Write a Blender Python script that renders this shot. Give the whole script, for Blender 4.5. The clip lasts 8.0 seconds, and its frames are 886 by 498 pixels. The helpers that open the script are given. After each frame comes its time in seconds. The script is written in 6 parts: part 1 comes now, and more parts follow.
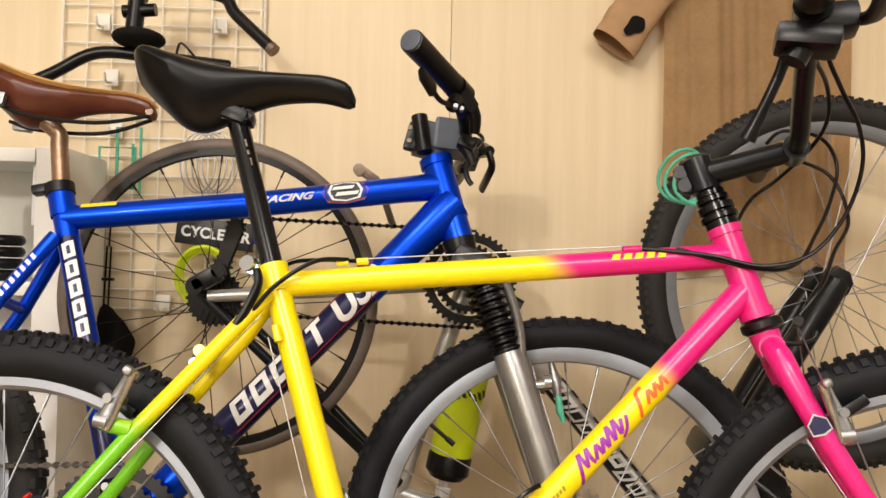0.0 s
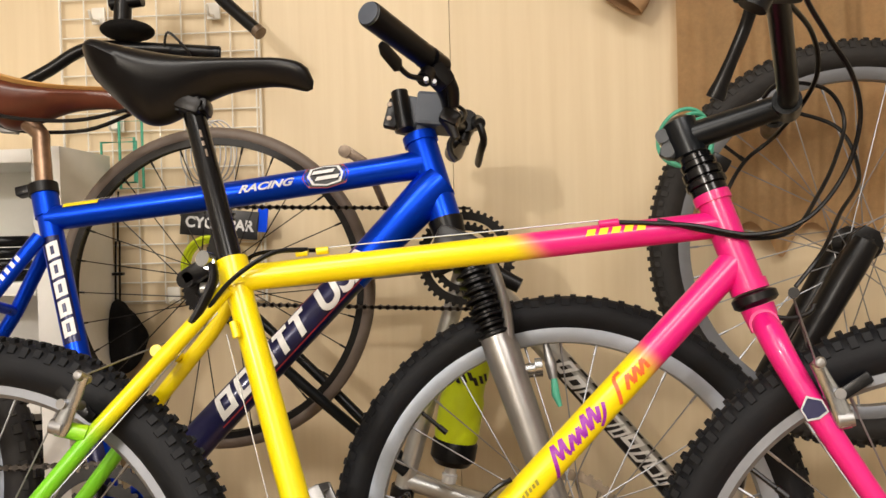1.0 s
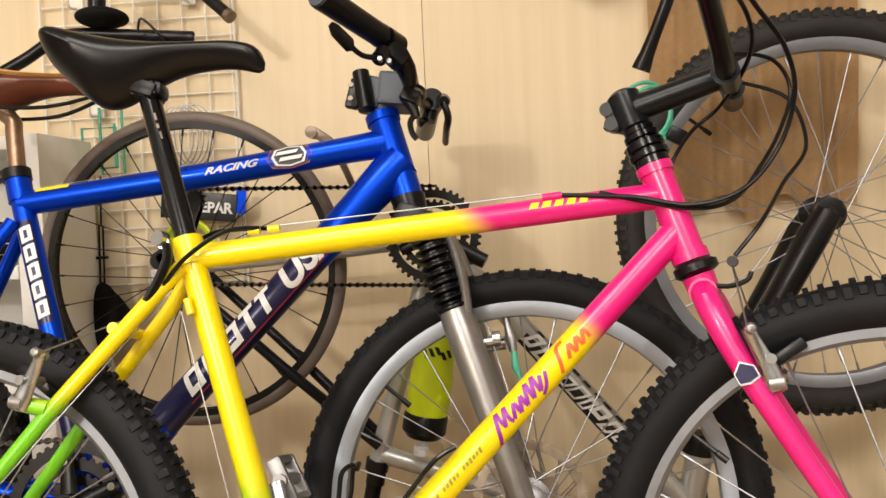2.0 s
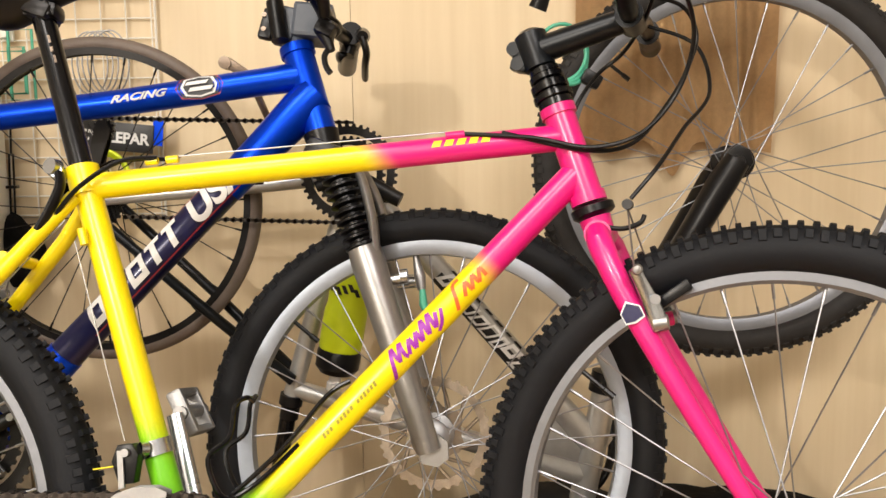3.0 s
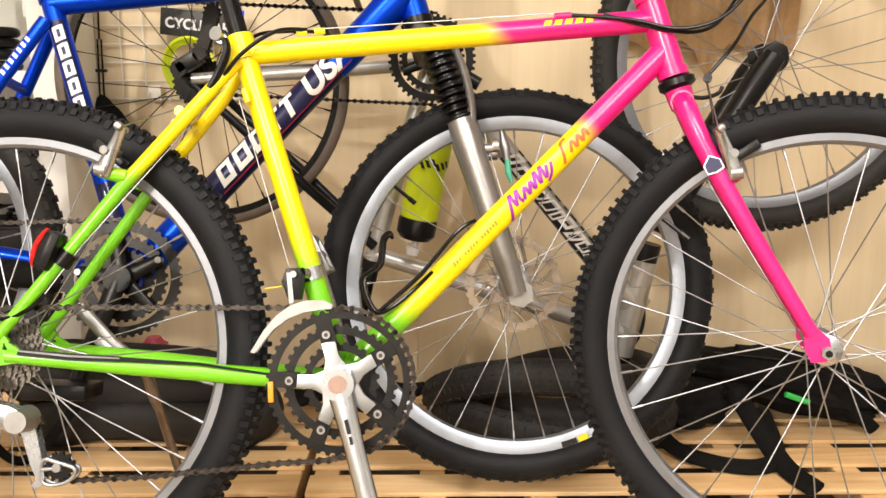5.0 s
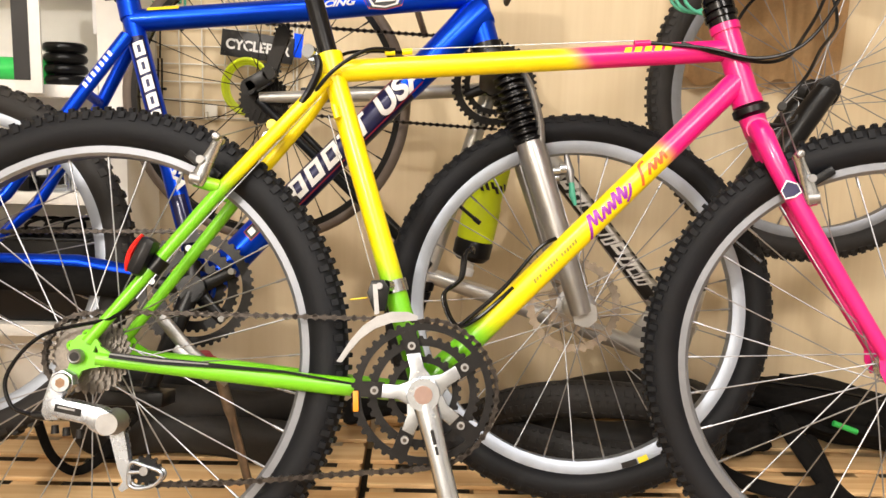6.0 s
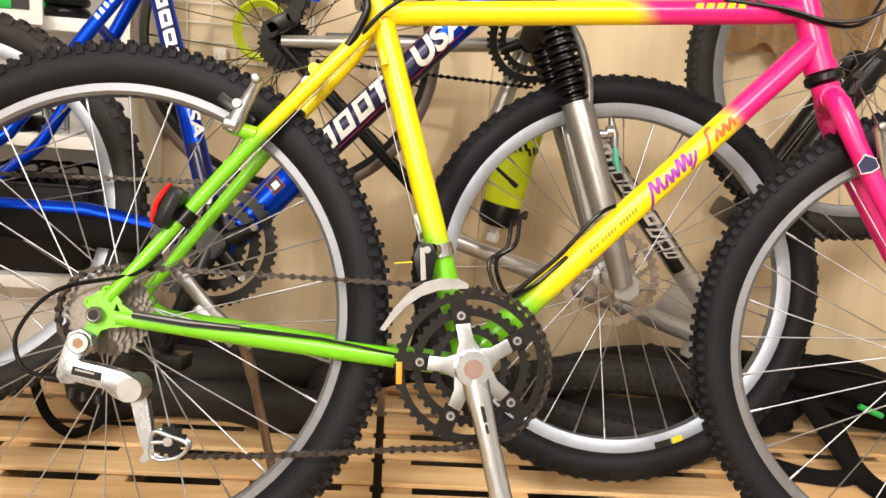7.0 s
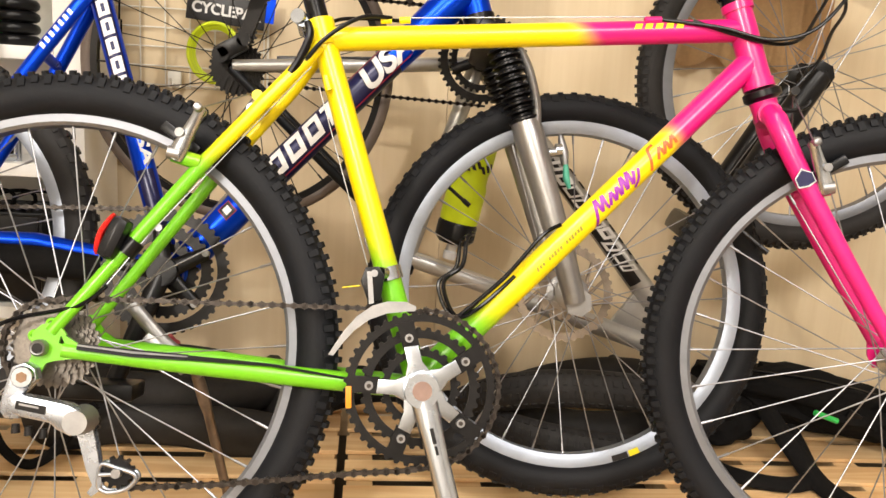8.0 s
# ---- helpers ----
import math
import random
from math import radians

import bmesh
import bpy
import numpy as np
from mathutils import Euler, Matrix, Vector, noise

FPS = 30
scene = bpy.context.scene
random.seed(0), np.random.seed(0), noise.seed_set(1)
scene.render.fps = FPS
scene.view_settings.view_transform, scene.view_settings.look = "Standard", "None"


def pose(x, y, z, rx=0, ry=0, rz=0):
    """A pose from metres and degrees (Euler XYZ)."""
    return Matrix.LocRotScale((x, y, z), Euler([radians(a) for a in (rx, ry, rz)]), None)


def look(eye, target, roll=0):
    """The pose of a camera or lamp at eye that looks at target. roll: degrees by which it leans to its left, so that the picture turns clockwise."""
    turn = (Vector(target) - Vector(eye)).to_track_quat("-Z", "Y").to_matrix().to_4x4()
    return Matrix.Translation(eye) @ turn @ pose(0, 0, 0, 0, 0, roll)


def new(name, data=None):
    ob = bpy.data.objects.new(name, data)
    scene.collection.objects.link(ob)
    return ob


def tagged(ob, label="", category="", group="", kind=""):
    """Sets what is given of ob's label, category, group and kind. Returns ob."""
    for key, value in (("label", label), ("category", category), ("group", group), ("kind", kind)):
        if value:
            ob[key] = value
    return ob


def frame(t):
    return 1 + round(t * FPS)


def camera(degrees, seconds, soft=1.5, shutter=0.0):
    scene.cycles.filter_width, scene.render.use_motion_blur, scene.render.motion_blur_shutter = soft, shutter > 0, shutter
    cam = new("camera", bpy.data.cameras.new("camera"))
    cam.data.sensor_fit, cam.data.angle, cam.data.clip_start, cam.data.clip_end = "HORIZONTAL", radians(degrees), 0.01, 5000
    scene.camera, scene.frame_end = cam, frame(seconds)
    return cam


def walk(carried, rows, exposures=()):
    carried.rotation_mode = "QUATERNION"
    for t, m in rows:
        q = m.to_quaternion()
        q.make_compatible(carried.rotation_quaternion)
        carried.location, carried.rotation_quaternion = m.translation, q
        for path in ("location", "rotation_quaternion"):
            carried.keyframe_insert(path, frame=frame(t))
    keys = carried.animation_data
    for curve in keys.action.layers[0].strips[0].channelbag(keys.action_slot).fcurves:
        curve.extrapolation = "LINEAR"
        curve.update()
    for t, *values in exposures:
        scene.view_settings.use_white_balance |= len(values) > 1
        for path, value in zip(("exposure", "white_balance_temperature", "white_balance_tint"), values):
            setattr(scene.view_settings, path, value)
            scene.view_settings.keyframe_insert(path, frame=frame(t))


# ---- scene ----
cam = camera(57.7, 8.0)
# the bikes lean away on their stands
TILT = pose(0, 0, 0, -14.5) @ pose(0, 0, 0, 0, 1.7, 0)
PATH = [
    (0, (0.473, -0.792, 0.741), (0.534, 1.207, 0.777), 1.3),
    (0.5, (0.548, -0.751, 0.747), (0.593, 1.249, 0.75), -0.5),
    (1, (0.599, -0.738, 0.757), (0.483, 1.258, 0.719), -1.6),
    (2.3, (0.689, -0.755, 0.737), (0.529, 1.236, 0.627), -2.7),
    (2.5, (0.69, -0.75, 0.732), (0.548, 1.24, 0.591), -2.3),
    (3, (0.737, -0.752, 0.738), (0.698, 1.235, 0.512), -1.0),
    (3.5, (0.734, -0.755, 0.74), (0.768, 1.223, 0.445), -0.8),
    (4, (0.675, -0.806, 0.711), (0.736, 1.162, 0.363), -0.8),
    (4.5, (0.617, -0.862, 0.681), (0.668, 1.095, 0.271), 0.3),
    (4.7, (0.593, -0.899, 0.677), (0.634, 1.056, 0.258), 0.2),
    (5.8, (0.446, -0.978, 0.663), (0.501, 0.994, 0.334), 1.2),
    (6, (0.432, -0.967, 0.652), (0.487, 1.006, 0.33), 1.8),
    (6.5, (0.356, -0.924, 0.623), (0.445, 1.044, 0.275), 4.2),
    (7, (0.331, -0.885, 0.633), (0.469, 1.069, 0.225), 4.5),
    (7.5, (0.337, -0.877, 0.652), (0.496, 1.075, 0.243), 4.4),
    (8, (0.367, -0.892, 0.651), (0.559, 1.063, 0.273), 3.4),
]
walk(cam, [(t, look(eye, target, roll)) for t, eye, target, roll in PATH], [(0, 0.03), (1, -0.04), (2.5, 0.12), (3.5, 0.33), (4.5, 0.54), (6, 0.37), (8, 0.40)])


# ---- light ----
world = bpy.data.worlds.new("room_world")
world.use_nodes = True
scene.world = world
world.node_tree.nodes["Background"].inputs[0].default_value = (1.0, 0.86, 0.68, 1)
world.node_tree.nodes["Background"].inputs[1].default_value = 0.012


def ceiling_lamp(x, y, z, w, d, power, colour):
    data = bpy.data.lights.new("ceiling_lamp", "AREA")
    data.shape, data.size, data.size_y, data.energy, data.color = "RECTANGLE", w, d, power, colour
    ob = new("ceiling_lamp", data)
    ob.matrix_world = pose(x, y, z)
    return ob


ceiling_lamp(0.0, -1.05, 2.36, 0.75, 0.75, 26, (1.0, 0.93, 0.855))
ceiling_lamp(1.3, -2.2, 2.36, 1.2, 0.7, 62, (1.0, 0.935, 0.875))

# a bare globe hanging further back in the room throws the long soft shadows on the wall board
globe = bpy.data.lights.new("globe_lamp", "POINT")
globe.energy, globe.color, globe.shadow_soft_size = 146, (1.0, 0.93, 0.855), 0.07
new("globe_lamp", globe).matrix_world = pose(-0.95, -3.4, 2.05)


# ---- materials ----
def material(name):
    m = bpy.data.materials.new(name)
    m.use_nodes = True
    nt = m.node_tree
    return m, nt, nt.nodes["Principled BSDF"]


def link(nt, a, b):
    nt.links.new(a, b)


def ramp_node(nt, fac, stops):
    r = nt.nodes.new("ShaderNodeValToRGB")
    while len(r.color_ramp.elements) < len(stops):
        r.color_ramp.elements.new(0.5)
    for e, (p, c) in zip(r.color_ramp.elements, stops):
        e.position, e.color = p, (*c, 1)
    link(nt, fac, r.inputs[0])
    return r.outputs[0]


def noise_node(nt, scale, detail=4.0, rough=0.6, vec=None, stretch=None):
    n = nt.nodes.new("ShaderNodeTexNoise")
    n.inputs["Scale"].default_value, n.inputs["Detail"].default_value, n.inputs["Roughness"].default_value = scale, detail, rough
    co = nt.nodes.new("ShaderNodeTexCoord")
    out = co.outputs["Object"]
    if stretch:
        mp = nt.nodes.new("ShaderNodeMapping")
        mp.inputs["Scale"].default_value = stretch
        link(nt, out, mp.inputs[0])
        out = mp.outputs[0]
    link(nt, out, n.inputs["Vector"])
    return n.outputs["Fac"]


def bump(nt, bsdf, height, strength, dist):
    b = nt.nodes.new("ShaderNodeBump")
    b.inputs["Strength"].default_value, b.inputs["Distance"].default_value = strength, dist
    link(nt, height, b.inputs["Height"])
    link(nt, b.outputs[0], bsdf.inputs["Normal"])


def plain(name, colour, rough=0.5, metal=0.0, vary=0.25, scale=40.0, coat=0.0, relief=0.0, stretch=None, random_tint=0.0, spec=0.5):
    """A surface with fine grain and larger wear in colour and gloss."""
    m, nt, b = material(name)
    f1 = noise_node(nt, scale, 5, 0.65, stretch=stretch)
    f2 = noise_node(nt, scale * 0.13, 3, 0.6)
    mix = nt.nodes.new("ShaderNodeMath")
    mix.operation = "MULTIPLY_ADD"
    link(nt, f1, mix.inputs[0])
    mix.inputs[1].default_value = 0.5
    half = nt.nodes.new("ShaderNodeMath")
    half.operation = "MULTIPLY"
    link(nt, f2, half.inputs[0])
    half.inputs[1].default_value = 0.5
    link(nt, half.outputs[0], mix.inputs[2])
    dark, light = [c * (1 - vary) for c in colour], [min(1, c * (1 + vary)) for c in colour]
    col = ramp_node(nt, mix.outputs[0], [(0.3, dark), (0.7, light)])
    if random_tint:
        info = nt.nodes.new("ShaderNodeObjectInfo")
        hsv = nt.nodes.new("ShaderNodeHueSaturation")
        mr = nt.nodes.new("ShaderNodeMapRange")
        mr.inputs["To Min"].default_value, mr.inputs["To Max"].default_value = 1 - random_tint, 1 + random_tint
        link(nt, info.outputs["Random"], mr.inputs[0])
        link(nt, mr.outputs[0], hsv.inputs["Value"])
        link(nt, col, hsv.inputs["Color"])
        col = hsv.outputs[0]
    link(nt, col, b.inputs["Base Color"])
    rr = nt.nodes.new("ShaderNodeMapRange")
    rr.inputs["To Min"].default_value, rr.inputs["To Max"].default_value = max(0.03, rough - 0.1), min(1, rough + 0.12)
    link(nt, mix.outputs[0], rr.inputs[0])
    link(nt, rr.outputs[0], b.inputs["Roughness"])
    b.inputs["Metallic"].default_value = metal
    b.inputs["Specular IOR Level"].default_value = spec
    b.inputs["Coat Weight"].default_value = coat
    b.inputs["Coat Roughness"].default_value = 0.08
    if relief:
        bump(nt, b, f1, 0.4, relief)
    return m


def fade_paint():
    """Green to yellow to magenta, sprayed across the front bike's frame in its own coordinates."""
    m, nt, b = material("fade_paint")
    co = nt.nodes.new("ShaderNodeTexCoord")
    sep = nt.nodes.new("ShaderNodeSeparateXYZ")
    link(nt, co.outputs["Object"], sep.inputs[0])
    rough = noise_node(nt, 60, 3)

    def blend(kx, kz, lo, hi):
        a = nt.nodes.new("ShaderNodeMath")
        a.operation = "MULTIPLY"
        link(nt, sep.outputs["X"], a.inputs[0])
        a.inputs[1].default_value = kx
        c = nt.nodes.new("ShaderNodeMath")
        c.operation = "MULTIPLY_ADD"
        link(nt, sep.outputs["Z"], c.inputs[0])
        c.inputs[1].default_value = kz
        link(nt, a.outputs[0], c.inputs[2])
        r = nt.nodes.new("ShaderNodeMapRange")
        r.interpolation_type = "SMOOTHSTEP"
        r.inputs["From Min"].default_value, r.inputs["From Max"].default_value = lo, hi
        link(nt, c.outputs[0], r.inputs[0])
        return r.outputs[0]

    m1, m2 = nt.nodes.new("ShaderNodeMix"), nt.nodes.new("ShaderNodeMix")
    m1.data_type = m2.data_type = "RGBA"
    link(nt, blend(0.48, 1.0, 0.62, 0.69), m1.inputs["Factor"])
    m1.inputs["A"].default_value, m1.inputs["B"].default_value = (0.17, 0.56, 0.012, 1), (0.90, 0.72, 0.0, 1)
    link(nt, blend(1.0, 1.0, 1.375, 1.425), m2.inputs["Factor"])
    link(nt, m1.outputs["Result"], m2.inputs["A"])
    m2.inputs["B"].default_value = (0.74, 0.008, 0.20, 1)
    link(nt, m2.outputs["Result"], b.inputs["Base Color"])
    r = nt.nodes.new("ShaderNodeMapRange")
    r.inputs["To Min"].default_value, r.inputs["To Max"].default_value = 0.26, 0.40
    link(nt, rough, r.inputs[0])
    link(nt, r.outputs[0], b.inputs["Roughness"])
    b.inputs["Coat Weight"].default_value, b.inputs["Coat Roughness"].default_value = 0.3, 0.16
    return m


def wall_material():
    m, nt, b = material("wall_board")
    f = noise_node(nt, 3.0, 6, 0.6, stretch=(14, 14, 0.6))
    g = noise_node(nt, 1.2, 3, 0.5)
    col = ramp_node(nt, f, [(0.3, (0.74, 0.60, 0.39)), (0.7, (0.80, 0.665, 0.455))])
    mx = nt.nodes.new("ShaderNodeMix")
    mx.data_type, mx.blend_type = "RGBA", "MULTIPLY"
    mx.inputs["Factor"].default_value = 0.25
    link(nt, col, mx.inputs["A"])
    link(nt, ramp_node(nt, g, [(0.35, (0.82, 0.78, 0.72)), (0.65, (1, 1, 1))]), mx.inputs["B"])
    link(nt, mx.outputs["Result"], b.inputs["Base Color"])
    b.inputs["Roughness"].default_value = 0.5
    bump(nt, b, f, 0.1, 0.002)
    return m


def wood_material(name, dark, light, gloss=0.55):
    m, nt, b = material(name)
    info = nt.nodes.new("ShaderNodeObjectInfo")
    co = nt.nodes.new("ShaderNodeTexCoord")
    add = nt.nodes.new("ShaderNodeVectorMath")
    add.operation = "MULTIPLY_ADD"
    link(nt, co.outputs["Object"], add.inputs[0])
    add.inputs[1].default_value = (1.6, 22, 22)
    rnd = nt.nodes.new("ShaderNodeMath")
    rnd.operation = "MULTIPLY"
    link(nt, info.outputs["Random"], rnd.inputs[0])
    rnd.inputs[1].default_value = 40
    link(nt, rnd.outputs[0], add.inputs[2])
    n = nt.nodes.new("ShaderNodeTexNoise")
    n.inputs["Scale"].default_value, n.inputs["Detail"].default_value, n.inputs["Distortion"].default_value = 1.6, 6, 0.9
    link(nt, add.outputs[0], n.inputs["Vector"])
    col = ramp_node(nt, n.outputs["Fac"], [(0.28, dark), (0.5, [(a + c) / 2 for a, c in zip(dark, light)]), (0.72, light)])
    hsv = nt.nodes.new("ShaderNodeHueSaturation")
    mr = nt.nodes.new("ShaderNodeMapRange")
    mr.inputs["To Min"].default_value, mr.inputs["To Max"].default_value = 0.78, 1.12
    link(nt, info.outputs["Random"], mr.inputs[0])
    link(nt, mr.outputs[0], hsv.inputs["Value"])
    link(nt, col, hsv.inputs["Color"])
    link(nt, hsv.outputs[0], b.inputs["Base Color"])
    b.inputs["Roughness"].default_value = gloss
    bump(nt, b, n.outputs["Fac"], 0.25, 0.002)
    return m


COG = plain("worn_cog_steel", (0.21, 0.19, 0.17), 0.46, 0.9, 0.45, 160)
LACQUER = plain("silver_lacquer", (0.45, 0.485, 0.55), 0.26, 0.9, 0.07, 60)
ROTOR = plain("brown_steel_disc", (0.34, 0.28, 0.22), 0.34, 0.85, 0.4, 70)
FADE = fade_paint()
PINK = plain("magenta_paint", (0.74, 0.008, 0.20), 0.32, 0, 0.06, 60, coat=0.3)
WALL = wall_material()
PINE = wood_material("pine_slat", (0.66, 0.38, 0.16), (0.92, 0.68, 0.38))
STAND_STEEL = plain("worn_stand_steel", (0.23, 0.18, 0.14), 0.36, 0.8, 0.4, 60)
PRINT_GREY = plain("faint_grey_print", (0.32, 0.27, 0.03), 0.5, 0, 0.2, 60)
BLUE = plain("blue_paint", (0.001, 0.050, 0.62), 0.29, 0.7, 0.03, 30, coat=0.06, spec=0.2)
BLUE_DARK = plain("blue_black_paint", (0.006, 0.007, 0.060), 0.30, 0.2, 0.15, 90, coat=0.2)
SILVER_PAINT = plain("silver_paint", (0.50, 0.50, 0.49), 0.33, 0.6, 0.12, 60)
FORK_GREY = plain("grey_cast_magnesium", (0.33, 0.325, 0.32), 0.34, 0.75, 0.15, 50)
ALU = plain("polished_aluminium", (0.50, 0.54, 0.60), 0.24, 1.0, 0.06, 70)
ALU_DULL = plain("dull_aluminium", (0.33, 0.33, 0.335), 0.42, 0.9, 0.2, 60)
RIM_GREY = plain("grey_rim", (0.22, 0.232, 0.26), 0.44, 0.75, 0.12, 40)
RIM_LIGHT = plain("light_rim", (0.36, 0.40, 0.47), 0.44, 0.75, 0.1, 40)
STEEL = plain("spoke_steel", (0.36, 0.37, 0.40), 0.38, 1.0, 0.15, 80)
DARK_STEEL = plain("black_anodised_metal", (0.013, 0.012, 0.012), 0.34, 0.3, 0.3, 90, spec=0.3)
CHAIN_STEEL = plain("oily_chain_steel", (0.055, 0.045, 0.038), 0.40, 0.6, 0.4, 120)
RUBBER = plain("tyre_rubber", (0.0060, 0.0068, 0.0092), 0.60, 0, 0.35, 60, relief=0.0008, spec=0.24)
RUBBER_WORN = plain("dusty_tyre_rubber", (0.020, 0.0185, 0.018), 0.66, 0, 0.45, 45, relief=0.001, spec=0.3)
BROWN_RUBBER = plain("brown_grey_slick_rubber", (0.15, 0.118, 0.098), 0.5, 0, 0.2, 40, spec=0.4)
BLACK = plain("black_plastic", (0.004, 0.004, 0.005), 0.30, 0, 0.25, 60, spec=0.28)
BLACK_MATT = plain("black_matt_paint", (0.006, 0.008, 0.011), 0.30, 0.2, 0.2, 80, spec=0.32)
BLACK_GLOSS = plain("black_gloss_paint", (0.004, 0.004, 0.005), 0.17, 0, 0.2, 60, spec=0.3)
VINYL = plain("black_saddle_vinyl", (0.003, 0.003, 0.004), 0.29, 0, 0.15, 40, spec=0.32)
LEATHER = plain("brown_leather", (0.095, 0.022, 0.010), 0.34, 0, 0.45, 30, coat=0.15, relief=0.0006)
LEATHER_TOP = plain("tan_leather_edge", (0.58, 0.33, 0.11), 0.42, 0, 0.2, 30)
COPPER = plain("rusty_chrome", (0.27, 0.17, 0.11), 0.32, 0.8, 0.5, 50)
CLOTH_BLACK = plain("black_cloth", (0.007, 0.0065, 0.0065), 0.9, 0, 0.4, 150, relief=0.0015, spec=0.15)
CLOTH_BROWN = plain("brown_curtain_cloth", (0.58, 0.38, 0.19), 0.9, 0, 0.14, 120, relief=0.0008)
KRAFT = plain("kraft_paper", (0.38, 0.23, 0.115), 0.8, 0, 0.18, 30, relief=0.0006)
WHITE_WIRE = plain("white_coated_wire", (0.82, 0.79, 0.72), 0.4, 0, 0.06, 60)
WHITE_PAINT = plain("white_melamine", (0.78, 0.77, 0.74), 0.45, 0, 0.05, 30)
WHITE_BAG = plain("white_plastic_film", (0.74, 0.75, 0.77), 0.35, 0, 0.08, 30)
MINT = plain("mint_green_plastic", (0.08, 0.42, 0.28), 0.45, 0, 0.2, 60)
GREEN = plain("green_plastic", (0.03, 0.55, 0.10), 0.4, 0, 0.15, 60)
NEON = plain("neon_yellow_plastic", (0.66, 0.80, 0.012), 0.42, 0, 0.08, 40)
YELLOW = plain("yellow_plastic", (0.88, 0.72, 0.02), 0.4, 0, 0.1, 60)
ORANGE = plain("orange_plastic", (0.85, 0.30, 0.015), 0.4, 0, 0.1, 60)
RED = plain("red_plastic", (0.65, 0.02, 0.015), 0.25, 0, 0.15, 60)
PURPLE = plain("purple_decal", (0.30, 0.018, 0.36), 0.4, 0, 0.1, 60)
ORANGE_RED = plain("orange_red_decal", (0.80, 0.13, 0.03), 0.4, 0, 0.1, 60)
WHITE_INK = plain("white_decal", (0.80, 0.80, 0.80), 0.4, 0, 0.05, 60)
BLACK_INK = plain("black_decal", (0.01, 0.01, 0.012), 0.4, 0, 0.1, 60)
RED_INK = plain("dark_red_decal", (0.30, 0.02, 0.04), 0.4, 0, 0.1, 60)
SMOKE = plain("grey_blue_plastic", (0.075, 0.09, 0.12), 0.38, 0, 0.15, 60)
CARD = plain("magenta_green_card", (0.40, 0.05, 0.08), 0.5, 0, 0.3, 60)


# ---- mesh helpers ----
def add_ob(name, bm, mat, parent=None, label="", m=None, smooth=True):
    me = bpy.data.meshes.new(name)
    if smooth:
        for f in bm.faces:
            f.smooth = True
    bm.normal_update()
    bm.to_mesh(me)
    bm.free()
    me.materials.append(mat)
    if smooth:
        me.set_sharp_from_angle(angle=radians(40))
    ob = new(name, me)
    if m is not None:
        ob.matrix_basis = m
    if parent is not None:
        ob.parent = parent
    if label:
        ob["label"] = label
    return ob


def part(name, bm, mat, parent, label="", m=None, smooth=True):
    return add_ob(name, bm, mat, parent, label, m, smooth)


def thing(name, label, category, m=None, group="", kind=""):
    ob = new(name)
    ob.empty_display_size = 0.05
    if m is not None:
        ob.matrix_basis = m
    return tagged(ob, label, category, group, kind)


def ring_pts(c, u, v, ru, rv, n):
    return [c + u * (ru * math.cos(2 * math.pi * i / n)) + v * (rv * math.sin(2 * math.pi * i / n)) for i in range(n)]


def sweep(bm, pts, radii, n=14, closed=False, caps=True, flat=1.0, up=None):
    """A tube along pts; radii one number or one a point; flat: height over width."""
    pts = [Vector(p) for p in pts]
    if not hasattr(radii, "__len__"):
        radii = [radii] * len(pts)
    k = len(pts)
    rings, side = [], None
    for i, p in enumerate(pts):
        a, c = pts[(i - 1) % k if closed else max(i - 1, 0)], pts[(i + 1) % k if closed else min(i + 1, k - 1)]
        t = (c - a).normalized()
        if side is None:
            ref = Vector(up) if up else (Vector((0, 1, 0)) if abs(t.y) < 0.9 else Vector((1, 0, 0)))
            side = t.cross(ref).normalized()
        else:
            side = (side - t * side.dot(t)).normalized()
        other = t.cross(side)
        rings.append([bm.verts.new(q) for q in ring_pts(p, side, other, radii[i], radii[i] * flat, n)])
    for i in range(k if closed else k - 1):
        r0, r1 = rings[i], rings[(i + 1) % k]
        for j in range(n):
            bm.faces.new((r0[j], r0[(j + 1) % n], r1[(j + 1) % n], r1[j]))
    if caps and not closed:
        bm.faces.new(rings[0][::-1])
        bm.faces.new(rings[-1])
    bmesh.ops.recalc_face_normals(bm, faces=bm.faces[:])
    return bm


def tube(pts, radii, n=14, **kw):
    return sweep(bmesh.new(), pts, radii, n, **kw)


def bez(p0, p1, p2, p3, n=12):
    p0, p1, p2, p3 = Vector(p0), Vector(p1), Vector(p2), Vector(p3)
    return [p0 * (1 - s) ** 3 + p1 * (3 * s * (1 - s) ** 2) + p2 * (3 * s * s * (1 - s)) + p3 * s**3 for s in [i / n for i in range(n + 1)]]


def smooth_line(pts, n=6):
    """A rounded line through the points."""
    pts = [Vector(p) for p in pts]
    out = []
    for i in range(len(pts) - 1):
        a, b, c, d = pts[max(i - 1, 0)], pts[i], pts[i + 1], pts[min(i + 2, len(pts) - 1)]
        for s in [j / n for j in range(n)]:
            out.append(0.5 * ((2 * b) + (c - a) * s + (2 * a - 5 * b + 4 * c - d) * s * s + (3 * b - a - 3 * c + d) * s**3))
    return out + [pts[-1]]


